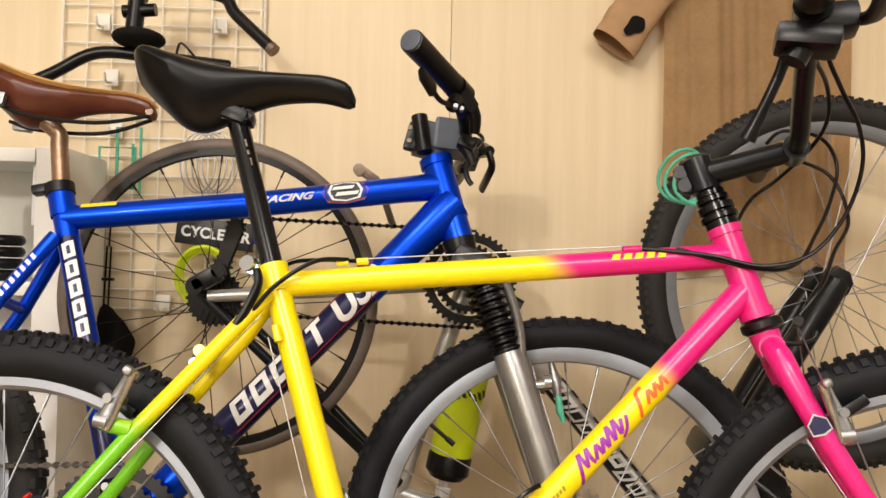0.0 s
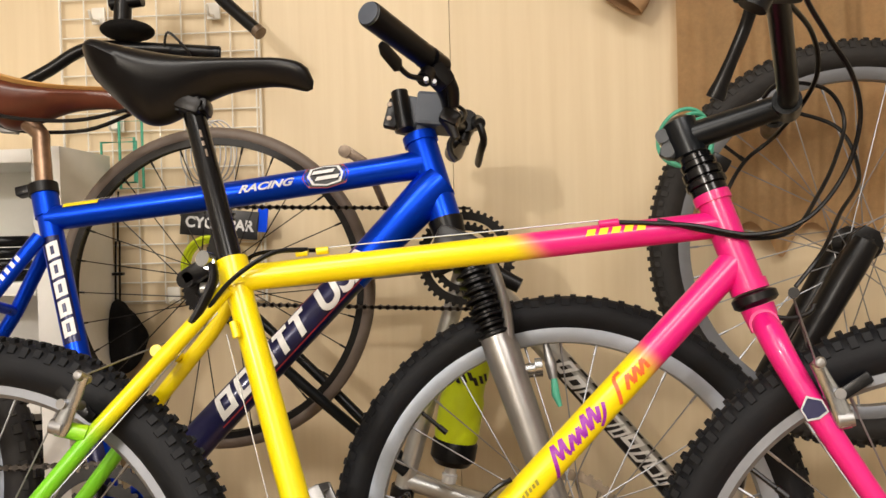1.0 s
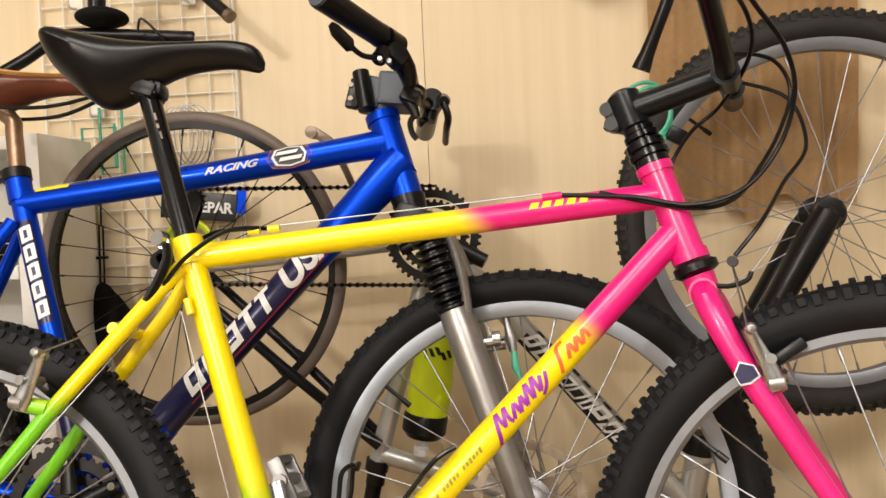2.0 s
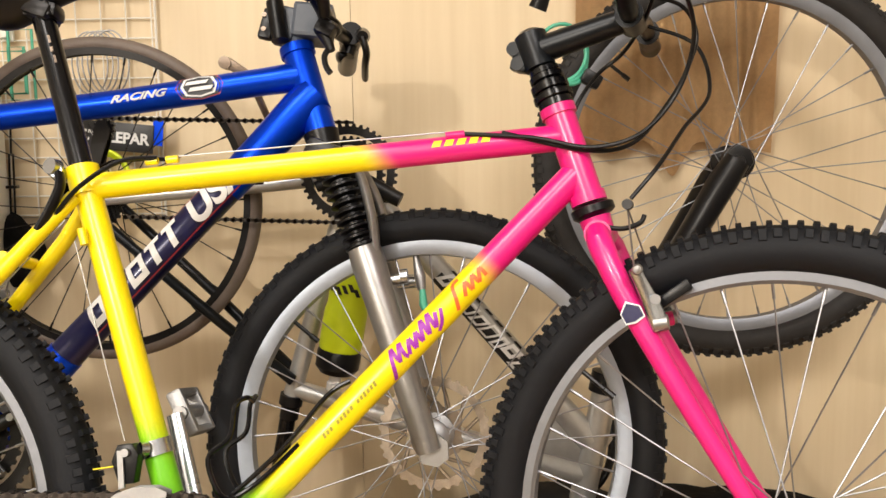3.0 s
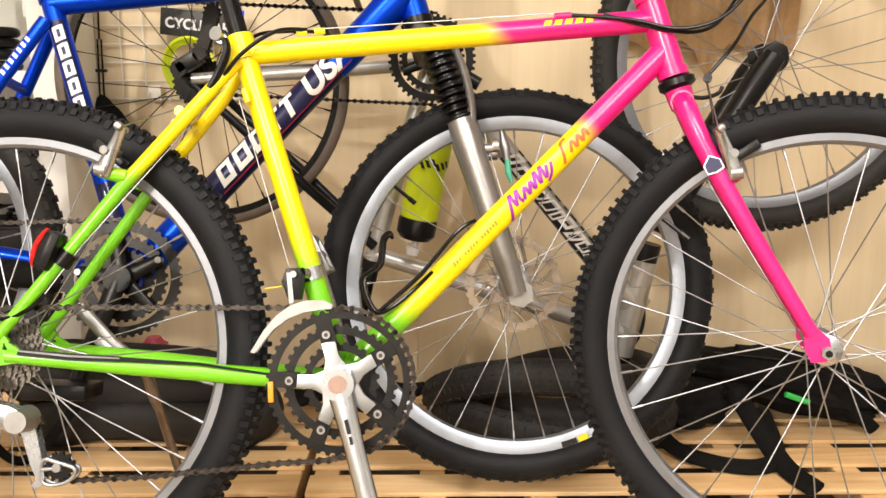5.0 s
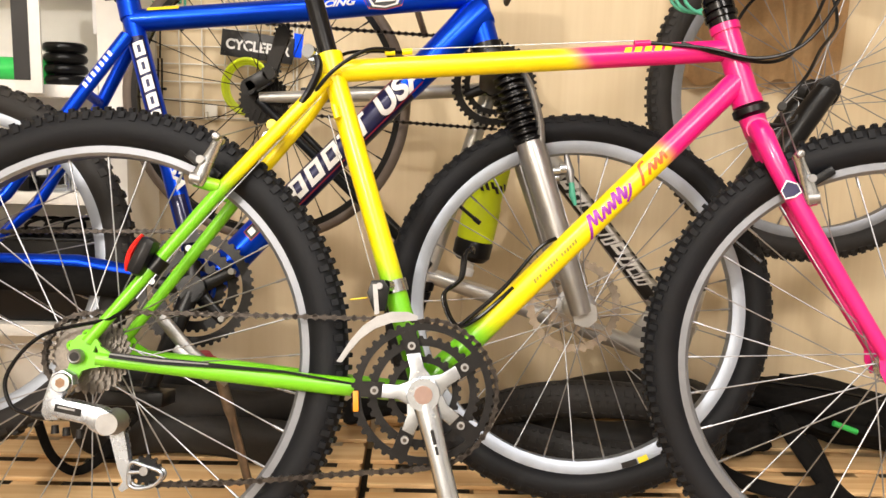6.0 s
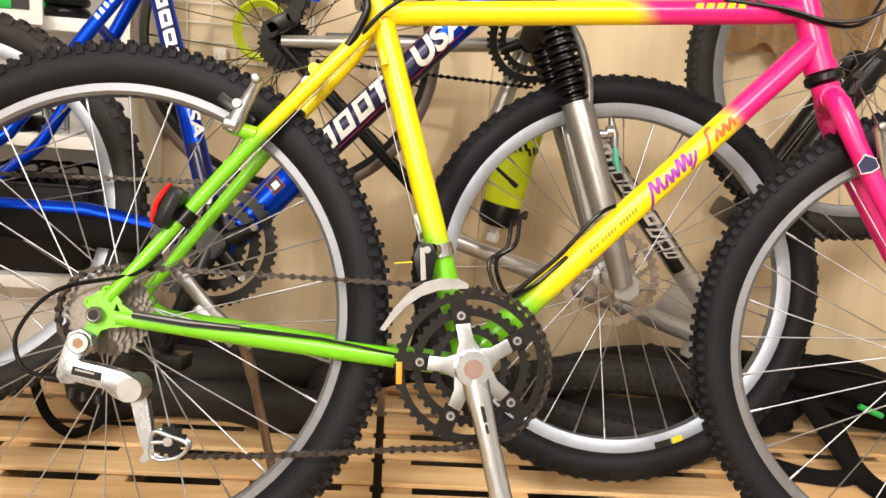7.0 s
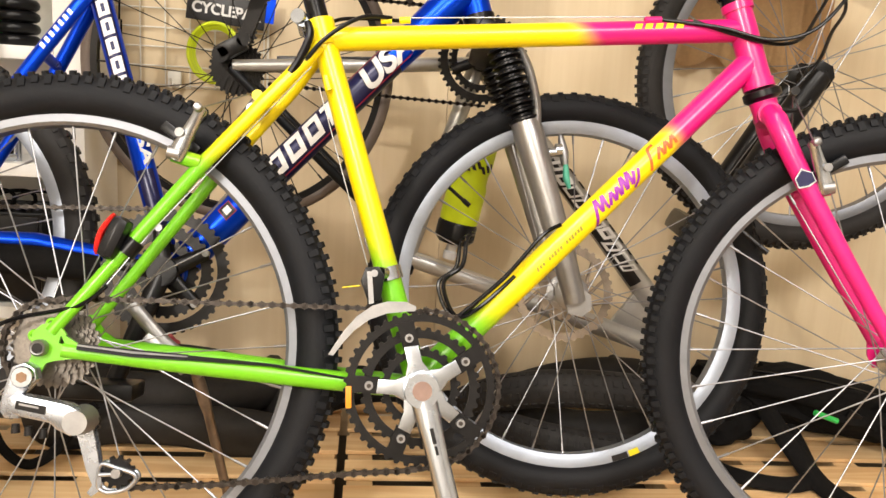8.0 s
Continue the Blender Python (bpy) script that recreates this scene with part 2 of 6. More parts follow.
def box(sx, sy, sz, m=None, bevel=0.0, bm=None):
    bm = bm or bmesh.new()
    r = bmesh.ops.create_cube(bm, size=1.0)
    bmesh.ops.scale(bm, vec=(sx, sy, sz), verts=r["verts"])
    if bevel:
        edges = list({e for v in r["verts"] for e in v.link_edges})
        out = bmesh.ops.bevel(bm, geom=edges, offset=bevel, segments=2, affect="EDGES", profile=0.6)
        verts = list({v for f in out["faces"] for v in f.verts} | {v for v in r["verts"] if v.is_valid})
    else:
        verts = r["verts"]
    if m is not None:
        bmesh.ops.transform(bm, matrix=m, verts=verts)
    return bm


def lathe(profile, n=32, axis="Y"):
    """Turns (radius, height) pairs round an axis."""
    bm = bmesh.new()
    rings = []
    for r, h in profile:
        ring = []
        for i in range(n):
            a = 2 * math.pi * i / n
            c, s = r * math.cos(a), r * math.sin(a)
            ring.append(bm.verts.new((c, h, s) if axis == "Y" else (c, s, h)))
        rings.append(ring)
    for r0, r1 in zip(rings, rings[1:]):
        for j in range(n):
            bm.faces.new((r0[j], r0[(j + 1) % n], r1[(j + 1) % n], r1[j]))
    if profile[0][0] > 1e-5:
        bm.faces.new(rings[0])
    if profile[-1][0] > 1e-5:
        bm.faces.new(rings[-1][::-1])
    bmesh.ops.remove_doubles(bm, verts=bm.verts[:], dist=1e-6)
    bmesh.ops.recalc_face_normals(bm, faces=bm.faces[:])
    return bm


def torus_profile(profile, n=72, thick_axis="Y"):
    """A closed (radius, width) outline turned round the wheel's axle."""
    bm = bmesh.new()
    rings = []
    for i in range(n):
        a = 2 * math.pi * i / n
        rings.append([bm.verts.new((r * math.cos(a), y, r * math.sin(a))) for r, y in profile])
    k = len(profile)
    for i in range(n):
        r0, r1 = rings[i], rings[(i + 1) % n]
        for j in range(k):
            bm.faces.new((r0[j], r0[(j + 1) % k], r1[(j + 1) % k], r1[j]))
    bmesh.ops.recalc_face_normals(bm, faces=bm.faces[:])
    return bm


def extrude_outline(pts, y0, y1, bevel=0.0):
    """A flat plate from an outline in x and z."""
    bm = bmesh.new()
    a = [bm.verts.new((x, y0, z)) for x, z in pts]
    b = [bm.verts.new((x, y1, z)) for x, z in pts]
    n = len(pts)
    bm.faces.new(a)
    bm.faces.new(b[::-1])
    for i in range(n):
        bm.faces.new((a[i], b[i], b[(i + 1) % n], a[(i + 1) % n]))
    bmesh.ops.recalc_face_normals(bm, faces=bm.faces[:])
    if bevel:
        rim = [e for e in bm.edges if len(e.link_faces) == 2 and max(len(f.verts) for f in e.link_faces) == n and n > 4]
        bmesh.ops.bevel(bm, geom=rim, offset=bevel, segments=2, profile=0.6, affect="EDGES")
    return bm


def merge(*bms):
    out = bmesh.new()
    for b in bms:
        me = bpy.data.meshes.new("join")
        b.to_mesh(me)
        b.free()
        out.from_mesh(me)
        bpy.data.meshes.remove(me)
    return out


def moved(bm, m):
    bmesh.ops.transform(bm, matrix=m, verts=bm.verts[:])
    return bm


def on_tube(p0, p1, r, shapes, toward=(0, -1, 0), lift=0.0008):
    """Flat decal shapes wrapped on a tube. shapes: outlines of (metres along, metres round) on its near side."""
    p0, p1 = Vector(p0), Vector(p1)
    t = (p1 - p0).normalized()
    near = Vector(toward)
    near = (near - t * near.dot(t)).normalized()
    up = near.cross(t).normalized()
    if up.z < 0:
        up = -up
    bm = bmesh.new()
    for poly in shapes:
        vs = []
        for u, v in poly:
            a = v / r
            vs.append(bm.verts.new(p0 + t * u + (near * math.cos(a) + up * math.sin(a)) * (r + lift)))
        bm.faces.new(vs)
    bmesh.ops.remove_doubles(bm, verts=bm.verts[:], dist=2e-5)
    return bm


def bar_shape(u, v, w, h, skew=0.0, k=4):
    """A slanted bar, cut across in strips so that it follows the tube."""
    out = []
    for i in range(k):
        v0, v1 = v - h / 2 + h * i / k, v - h / 2 + h * (i + 1) / k
        s0, s1 = skew * (v0 - v), skew * (v1 - v)
        out.append([(u + s0, v0), (u + w + s0, v0), (u + w + s1, v1), (u + s1, v1)])
    return out


def frame_shape(u, v, w, h, line, skew=0.0):
    """A hollow slanted block, its sides cut where the cross-bars meet them."""
    cuts = [-h / 2, -h / 2 + line, 0.0, h / 2 - line, h / 2]
    out = []
    for a, b in zip(cuts, cuts[1:]):
        for x0, x1 in ((0.0, line), (w - line, w)):
            out.append([(u + x0 + skew * a, v + a), (u + x1 + skew * a, v + a), (u + x1 + skew * b, v + b), (u + x0 + skew * b, v + b)])
    for a, b in ((cuts[0], cuts[1]), (cuts[3], cuts[4])):
        out.append([(u + line + skew * a, v + a), (u + w - line + skew * a, v + a), (u + w - line + skew * b, v + b), (u + line + skew * b, v + b)])
    return out


def ribbon(pts, width):
    """A brush stroke through (along, round) points, as short quads."""
    line = [Vector((u, v, 0)) for u, v in pts]
    line = smooth_line(line, 4)
    out = []
    for a, b in zip(line, line[1:]):
        d = (b - a)
        if d.length < 1e-6:
            continue
        n = Vector((-d.y, d.x, 0)).normalized() * width / 2
        out.append([(p.x, p.y) for p in (a - n, b - n, b + n, a + n)])
    return out


# ---- wheels ----
def tyre_bm(R, width, knob, rim_r, count=110, seed=0):
    """A tyre with shoulder and centre knobs; knob: their height, 0 for a slick."""
    h = R - knob - rim_r
    mid, half = rim_r + h * 0.5, width / 2
    prof = []
    for i in range(16):
        a = 2 * math.pi * i / 16
        prof.append((mid + h * 0.5 * math.cos(a), half * math.sin(a)))
    bm = torus_profile(prof, 96)
    if not knob:
        return bm
    rnd = random.Random(seed)
    verts, faces = [], []
    rows = [(-1.02, 1.02, 0.46, 0.60, 0.5), (1.02, -1.02, 0.46, 0.60, 0.5), (-0.32, -0.36, 0.36, 0.42, 0.0), (0.32, 0.36, 0.36, 0.42, 0.0)]
    for ang, tilt, wide, long_, off in rows:
        for i in range(count):
            a0 = 2 * math.pi * (i + off) / count
            da = 2 * math.pi / count * long_ / 2 * (1 + rnd.uniform(-0.05, 0.05))
            b0, b1 = ang - wide / 2, ang + wide / 2
            if abs(ang) > 0.9 and i % 2:
                b0, b1 = (b0 + 0.14, b1) if ang < 0 else (b0, b1 - 0.14)
            base = len(verts)
            for lev in (0.88, 1.0):
                for aa, bb in ((a0 - da, b0), (a0 + da, b0), (a0 + da, b1), (a0 - da, b1)):
                    sc = 0.85 if lev == 1.0 else 1.0
                    aa = a0 + (aa - a0) * sc
                    bbb = ang + (bb - ang) * sc
                    high = knob * (0.35 if abs(ang) > 0.9 and abs(bb) > abs(ang) else 1.0)
                    rr = h * 0.5 * (1 if lev == 1.0 else 0.94) + (high if lev == 1.0 else 0)
                    wy = (half * (1 if lev == 1.0 else 0.96) + (high * 0.8 if lev == 1.0 else 0)) * math.sin(bbb)
                    rad = mid + rr * math.cos(bbb)
                    verts.append((rad * math.cos(aa), wy, rad * math.sin(aa)))
            for q in ((4, 5, 6, 7), (0, 1, 5, 4), (1, 2, 6, 5), (2, 3, 7, 6), (3, 0, 4, 7)):
                faces.append([base + j for j in q])
    me = bpy.data.meshes.new("knobs")
    me.from_pydata(verts, [], faces)
    kb = bmesh.new()
    kb.from_mesh(me)
    bpy.data.meshes.remove(me)
    bmesh.ops.recalc_face_normals(kb, faces=kb.faces[:])
    return merge(bm, kb)


SPOKE_MESHES = {}


def wheel(parent, m, R, width, knob, rim_r, rim_depth, rim_w, tyre_mat, rim_mat, spoke_mat, spokes=32, hub_r=0.02, hub_w=0.07, hub_mat=None, tyre_label="", rim_label="", seed=0, count=64, name="wheel", turn=0.0, spoke_r=0.001):
    """A spoked wheel round its own y axis: the rim carries tyre, hub, spokes and valve."""
    w = rim_w / 2
    prof = [(rim_r, -w), (rim_r, -w + 0.002), (rim_r - 0.006, -w + 0.003), (rim_r - 0.006, w - 0.003), (rim_r, w - 0.002), (rim_r, w), (rim_r - 0.012, w),
            (rim_r - rim_depth, w * 0.72), (rim_r - rim_depth, -w * 0.72), (rim_r - 0.012, -w)]
    rim = part(name, torus_profile(prof, 96), rim_mat, parent, rim_label, m)
    part("tyre", tyre_bm(R, width, knob, rim_r - 0.006, count, seed), tyre_mat, rim, tyre_label)
    hw = hub_w / 2
    part("hub", lathe([(0.005, -hw - 0.02), (0.006, -hw - 0.004), (0.008, -hw - 0.004), (hub_r, -hw), (hub_r, -hw + 0.004), (hub_r * 0.55, -hw + 0.012), (hub_r * 0.5, 0),
                       (hub_r * 0.55, hw - 0.012), (hub_r, hw - 0.004), (hub_r, hw), (0.008, hw + 0.004), (0.006, hw + 0.004), (0.005, hw + 0.02)], 24), hub_mat or ALU, rim)
    for i in range(spokes):
        a_rim = 2 * math.pi * i / spokes + turn
        side = -1 if i % 2 else 1
        lead = (1 if (i // 2) % 2 else -1) * radians(68)
        a_hub = a_rim + lead
        p0 = Vector((hub_r * 0.9 * math.cos(a_hub), side * (hw - 0.002), hub_r * 0.9 * math.sin(a_hub)))
        p1 = Vector(((rim_r - rim_depth + 0.002) * math.cos(a_rim), 0, (rim_r - rim_depth + 0.002) * math.sin(a_rim)))
        ln = (p1 - p0).length
        key = (spoke_mat.name, round(ln, 3), spoke_r)
        if key not in SPOKE_MESHES:
            bm = tube([(0, 0, 0), (0, 0, ln * 0.93), (0, 0, ln * 0.931), (0, 0, ln)], [spoke_r, spoke_r, spoke_r * 1.9, spoke_r * 1.9], 6)
            me = bpy.data.meshes.new("spoke")
            bm.to_mesh(me)
            bm.free()
            me.materials.append(spoke_mat)
            SPOKE_MESHES[key] = me
        ob = new("spoke", SPOKE_MESHES[key])
        ob.parent = rim
        ob.matrix_basis = Matrix.Translation(p0) @ (p1 - p0).to_track_quat("Z", "Y").to_matrix().to_4x4()
    a = turn + math.pi / spokes + math.pi * 0.75
    ri = rim_r - rim_depth
    part("valve", tube([(ri * math.cos(a), 0, ri * math.sin(a)), ((ri - 0.03) * math.cos(a), 0, (ri - 0.03) * math.sin(a)), ((ri - 0.031) * math.cos(a), 0, (ri - 0.031) * math.sin(a)), ((ri - 0.045) * math.cos(a), 0, (ri - 0.045) * math.sin(a))], [0.003, 0.003, 0.004, 0.004], 8), BLACK, rim)
    return rim


def toothed_ring(r_out, r_in, teeth, y0, y1, tooth=0.004):
    pts_o = []
    for i in range(teeth):
        for s, d in ((0.0, -tooth), (0.22, -tooth), (0.4, 0), (0.72, 0), (0.9, -tooth)):
            a = 2 * math.pi * (i + s) / teeth
            pts_o.append(((r_out + d) * math.cos(a), (r_out + d) * math.sin(a)))
    n = len(pts_o)
    bm = bmesh.new()
    rings = []
    for y in (y0, y1):
        o = [bm.verts.new((x, y, z)) for x, z in pts_o]
        inn = [bm.verts.new((r_in * math.cos(2 * math.pi * i / n), y, r_in * math.sin(2 * math.pi * i / n))) for i in range(n)]
        rings.append((o, inn))
    for i in range(n):
        j = (i + 1) % n
        (o0, i0), (o1, i1) = rings
        bm.faces.new((o0[i], o0[j], i0[j], i0[i]))
        bm.faces.new((o1[j], o1[i], i1[i], i1[j]))
        bm.faces.new((o0[j], o0[i], o1[i], o1[j]))
        bm.faces.new((i0[i], i0[j], i1[j], i1[i]))
    bmesh.ops.recalc_face_normals(bm, faces=bm.faces[:])
    return bm


def chain_bm(path, pitch=0.0127, y=0.0):
    """Roller chain along a path of (x, z): link by link, plates and rollers."""
    pts = [Vector((x, y, z)) for x, z in path]
    out, spots = bmesh.new(), []
    dist = 0.0
    for a, b in zip(pts, pts[1:]):
        ln = (b - a).length
        while dist <= ln:
            spots.append((a + (b - a) * (dist / ln), (b - a).normalized()))
            dist += pitch
        dist -= ln
    for i, (p, t) in enumerate(spots):
        ang = math.degrees(math.atan2(t.z, t.x))
        wide = 0.0042 if i % 2 else 0.0031
        mid = Matrix.Translation(p + t * pitch / 2) @ pose(0, 0, 0, 0, -ang, 0)
        for s in (-1, 1):
            box(0.0100, 0.0010, 0.0042, mid @ pose(0, s * wide, 0), 0, out)
        for turn in (0, 45):
            box(0.0062, 0.0098, 0.0062, Matrix.Translation(p) @ pose(0, 0, 0, 0, turn - ang, 0), 0, out)
    return out


def saddle_bm(length, rear_w, nose_w, drop, dip=0.008):
    """A padded saddle along x, nose at +x, top at about z = 0."""
    bm = bmesh.new()
    rings, n, k = [], 26, 40
    for i in range(k + 1):
        s = i / k
        x = length * s
        w = nose_w + (rear_w - nose_w) * (1 - s) ** 1.7
        end = math.sqrt(max(0.0, 1 - ((s - 0.93) / 0.07) ** 2)) if s > 0.93 else (math.sqrt(max(0.0, 1 - ((0.10 - s) / 0.10) ** 2)) if s < 0.10 else 1.0)
        end = 0.06 + 0.94 * end
        w *= end
        top = dip * math.cos(math.pi * 2 * s) - 0.004 * s - 0.012 * max(0, (s - 0.8) / 0.2) ** 2
        deep = drop * (0.55 + 0.9 * math.exp(-((s - 0.30) / 0.22) ** 2)) * (0.30 + 0.70 * end)
        top -= drop * 0.25 * (1 - end)
        low = top - deep
        ring = []
        for j in range(n):
            a = 2 * math.pi * j / n
            c, sn = math.cos(a), math.sin(a)
            y = w / 2 * math.copysign(abs(c) ** 0.75, c)
            if sn >= 0:
                z = top - (1 - sn**0.8) * deep * 0.36
            else:
                z = top - deep * 0.36 - deep * 0.64 * (-sn) ** 0.9
                y *= 1 - 0.5 * (-sn)
            ring.append(bm.verts.new((x, y, z)))
        rings.append(ring)
    for r0, r1 in zip(rings, rings[1:]):
        for j in range(n):
            bm.faces.new((r0[j], r0[(j + 1) % n], r1[(j + 1) % n], r1[j]))
    bm.faces.new(rings[0])
    bm.faces.new(rings[-1])
    bmesh.ops.recalc_face_normals(bm, faces=bm.faces[:])
    return bm


def v3(x, z, y=0.0):
    return (x, y, z)


def rods(pairs, r, n=8):
    bm = bmesh.new()
    for p in pairs:
        sweep(bm, p, r, n)
    return bm


# ---- the room ----
def slab(name, x0, x1, y0, y1, z0, z1, mat, label, category, kind="structure"):
    ob = add_ob(name, box(x1 - x0, y1 - y0, z1 - z0), mat, None, label, pose((x0 + x1) / 2, (y0 + y1) / 2, (z0 + z1) / 2), False)
    return tagged(ob, label, category, "", kind)


PALE_WALL = plain("pale_wall_paint", (0.62, 0.57, 0.49), 0.7, 0, 0.06, 6)
WALL_Y = 0.87
slab("wall_north", -2.0, 0.530, WALL_Y, WALL_Y + 0.1, -0.2, 2.4, WALL, "cream wood-grain wall board behind the bicycles", "wall")
slab("wall_north", 0.5312, 3.2, WALL_Y, WALL_Y + 0.1, -0.2, 2.4, WALL, "cream wood-grain wall board behind the bicycles", "wall")
slab("wall_south", -2.0, 3.2, -4.1, -4.0, -0.2, 2.4, PALE_WALL, "plain pale wall closing the room", "wall")
slab("wall_west", -2.1, -2.0, -4.0, WALL_Y, -0.2, 2.4, PALE_WALL, "plain pale wall closing the room", "wall")
slab("wall_east", 3.2, 3.3, -4.0, WALL_Y, -0.2, 2.4, PALE_WALL, "plain pale wall closing the room", "wall")
slab("ceiling", -2.0, 3.2, -4.0, WALL_Y, 2.4, 2.5, WHITE_PAINT, "plain off-white ceiling", "ceiling")
FLOOR = plain("dark_floor", (0.05, 0.04, 0.03), 0.6, 0, 0.3, 8)
slab("floor", -2.0, 3.2, -4.0, WALL_Y, -0.3, -0.14, FLOOR, "dark brown floor under the pallets", "floor")


# ---- the front bicycle ----
def front_bicycle():
    bike = thing("bicycle", "yellow, green and magenta faded mountain bike leaning on its side stand", "bicycle", TILT)
    BB, ST = (0.431, 0.311), (0.276, 0.757)
    HT, HB = (0.832, 0.838), (0.866, 0.735)
    RH, FH = (-0.004, 0.336), (1.066, 0.374)
    STEER = Matrix.Translation((0.866, 0, 0.735)) @ Matrix.Rotation(radians(-20), 4, Vector((-0.316, 0, 0.949))) @ Matrix.Translation((-0.866, 0, -0.735))
    P = lambda name, bm, mat, label="": part(name, bm, mat, bike, label)  # noqa: E731
    F = lambda name, bm, mat, label="": part(name, moved(bm, STEER), PINK if mat is FADE else mat, bike, label)  # noqa: E731
    P("seat_tube", merge(tube([v3(*BB), v3(*ST)], 0.0155, 20), tube([v3(0.284, 0.733), v3(0.2735, 0.766)], 0.0188, 20)), FADE)
    P("top_tube", tube([v3(0.280, 0.7425), v3(0.835, 0.8085)], 0.0155, 20), FADE)
    P("down_tube", tube([v3(0.431, 0.316), v3(0.855, 0.769)], 0.0172, 20), FADE)
    P("head_tube", merge(tube([v3(*HB), v3(*HT)], 0.0185, 22), tube([v3(0.8298, 0.8448), v3(0.8332, 0.8345)], 0.0212, 22), tube([v3(0.8635, 0.742), v3(0.867, 0.731)], 0.0212, 22)), FADE)
    P("bottom_bracket_shell", tube([v3(*BB, -0.036), v3(*BB, 0.036)], 0.0205, 24), FADE)
    for s in (-1, 1):
        P("chain_stay", tube([v3(0.412, 0.308, s * 0.022), v3(0.30, 0.314, s * 0.030), v3(0.16, 0.324, s * 0.052), v3(0.018, 0.334, s * 0.066)], [0.0125, 0.0122, 0.011, 0.0085], 16), FADE)
        P("seat_stay", tube([v3(0.276, 0.728, s * 0.017), v3(0.246, 0.684, s * 0.030), v3(0.150, 0.560, s * 0.046), v3(0.004, 0.354, s * 0.066)], [0.009, 0.0092, 0.009, 0.0075], 16), FADE)
        out = [(-0.016, 0.352), (-0.006, 0.362), (0.010, 0.366), (0.022, 0.352), (0.036, 0.342), (0.036, 0.326), (0.012, 0.322), (0.002, 0.318), (-0.006, 0.300), (-0.016, 0.296), (-0.020, 0.306), (-0.014, 0.326)]
        hole = [(0.014, 0.342), (0.022, 0.340), (0.016, 0.351)]
        P("dropout", extrude_outline(out[:4] + [(0.0205, 0.3505), hole[2], hole[0], hole[1], hole[2], (0.0207, 0.3507)] + out[4:], s * 0.064, s * 0.069), FADE)
        for ex, ez in ((-0.014, 0.349), (0.004, 0.3635)):
            P("eyelet", tube([(ex + 0.0050 * math.cos(a), s * 0.0665, ez + 0.0050 * math.sin(a)) for a in [2 * math.pi * i / 16 for i in range(16)]], 0.0022, 8, closed=True), FADE)
        P("axle_nut", moved(lathe([(0.0050, 0.0), (0.0085, 0.0), (0.0095, 0.002), (0.0095, 0.010), (0.0075, 0.013), (0.0050, 0.012)], 20), pose(RH[0], s * 0.069, RH[1], 0, 0, 0 if s > 0 else 180)), ALU_DULL, "dull metal axle nut")
        P("axle_end", tube([v3(*RH, s * 0.069), v3(*RH, s * 0.0825)], 0.0058, 12), DARK_STEEL)
        legc = bez(v3(0.886, 0.683, s * 0.043), v3(0.910, 0.625, s * 0.056), v3(0.945, 0.565, s * 0.052), v3(1.047, 0.396, s * 0.050), 16)
        F("fork_leg", tube([v3(0.880, 0.695, s * 0.022)] + legc, [0.014, 0.0145] + [0.0142 - 0.0052 * i / 16 for i in range(16)] + [0.0085], 18), FADE)
        tip = [(1.037, 0.406), (1.049, 0.408), (1.067, 0.392), (1.071, 0.374), (1.065, 0.362), (1.047, 0.360), (1.039, 0.376)]
        F("fork_end", extrude_outline(tip, s * 0.048, s * 0.053), FADE)
        F("axle_end", tube([v3(*FH, s * 0.053), v3(*FH, s * 0.0625)], 0.0045, 10), DARK_STEEL)
        F("axle_nut", tube([v3(*FH, s * 0.053), v3(*FH, s * 0.060)], 0.0085, 6), ALU_DULL)
        # cantilever brakes: pivot low, arm rising beside the tyre
        for G, (px, pz), (tx, tz), yy, wire_to in ((P, (0.122, 0.570), (0.152, 0.624), 0.060, (0.204, 0.668)), (F, (0.950, 0.598), (0.926, 0.655), 0.058, (0.910, 0.725))):
            bx = 1 if G is P else -1
            G("brake_boss", tube([v3(px + bx * 0.026, pz - 0.006, s * (yy - 0.012)), v3(px - bx * 0.004, pz, s * (yy - 0.004))], [0.0095, 0.0085], 12), FADE)
            arm = [v3(px, pz - 0.006, s * yy), v3(px + (tx - px) * 0.35, pz + (tz - pz) * 0.35, s * (yy + 0.004)), v3(px + (tx - px) * 0.7, pz + (tz - pz) * 0.7, s * (yy + 0.010)), v3(tx, tz, s * (yy + 0.018))]
            G("brake_arm", tube(smooth_line(arm, 3), [0.0095, 0.0105, 0.010, 0.009, 0.0085, 0.008, 0.0075, 0.007, 0.007, 0.0065], 10, flat=0.65), ALU, "polished cantilever brake arm")
            G("brake_pivot", tube([v3(px + bx * 0.006, pz, s * yy), v3(px - bx * 0.008, pz + 0.002, s * (yy + 0.001))], [0.0095, 0.0080], 14), ALU_DULL)
            G("brake_arm_bolt", merge(tube([v3(tx, tz - 0.004, s * (yy + 0.008)), v3(tx - bx * 0.004, tz, s * (yy + 0.024)), v3(tx - bx * 0.0042, tz, s * (yy + 0.026))], [0.0055, 0.0055, 0.0035], 12), tube([v3(px + (tx - px) * 0.4, pz + (tz - pz) * 0.45, s * 0.04), v3(px + (tx - px) * 0.4 - bx * 0.006, pz + (tz - pz) * 0.45, s * (yy + 0.014))], 0.0055, 12)), ALU_DULL)
            G("brake_pad", box(0.055, 0.011, 0.013, pose(px + (tx - px) * 0.35 - bx * 0.014, s * 0.021, pz + 0.026, 0, 35 * bx, 0), 0.003), BLACK, "black brake pad")
            G("brake_cable", tube([v3(tx, tz, s * (yy + 0.018)), v3(*wire_to, 0.0)], 0.0010, 6), STEEL)
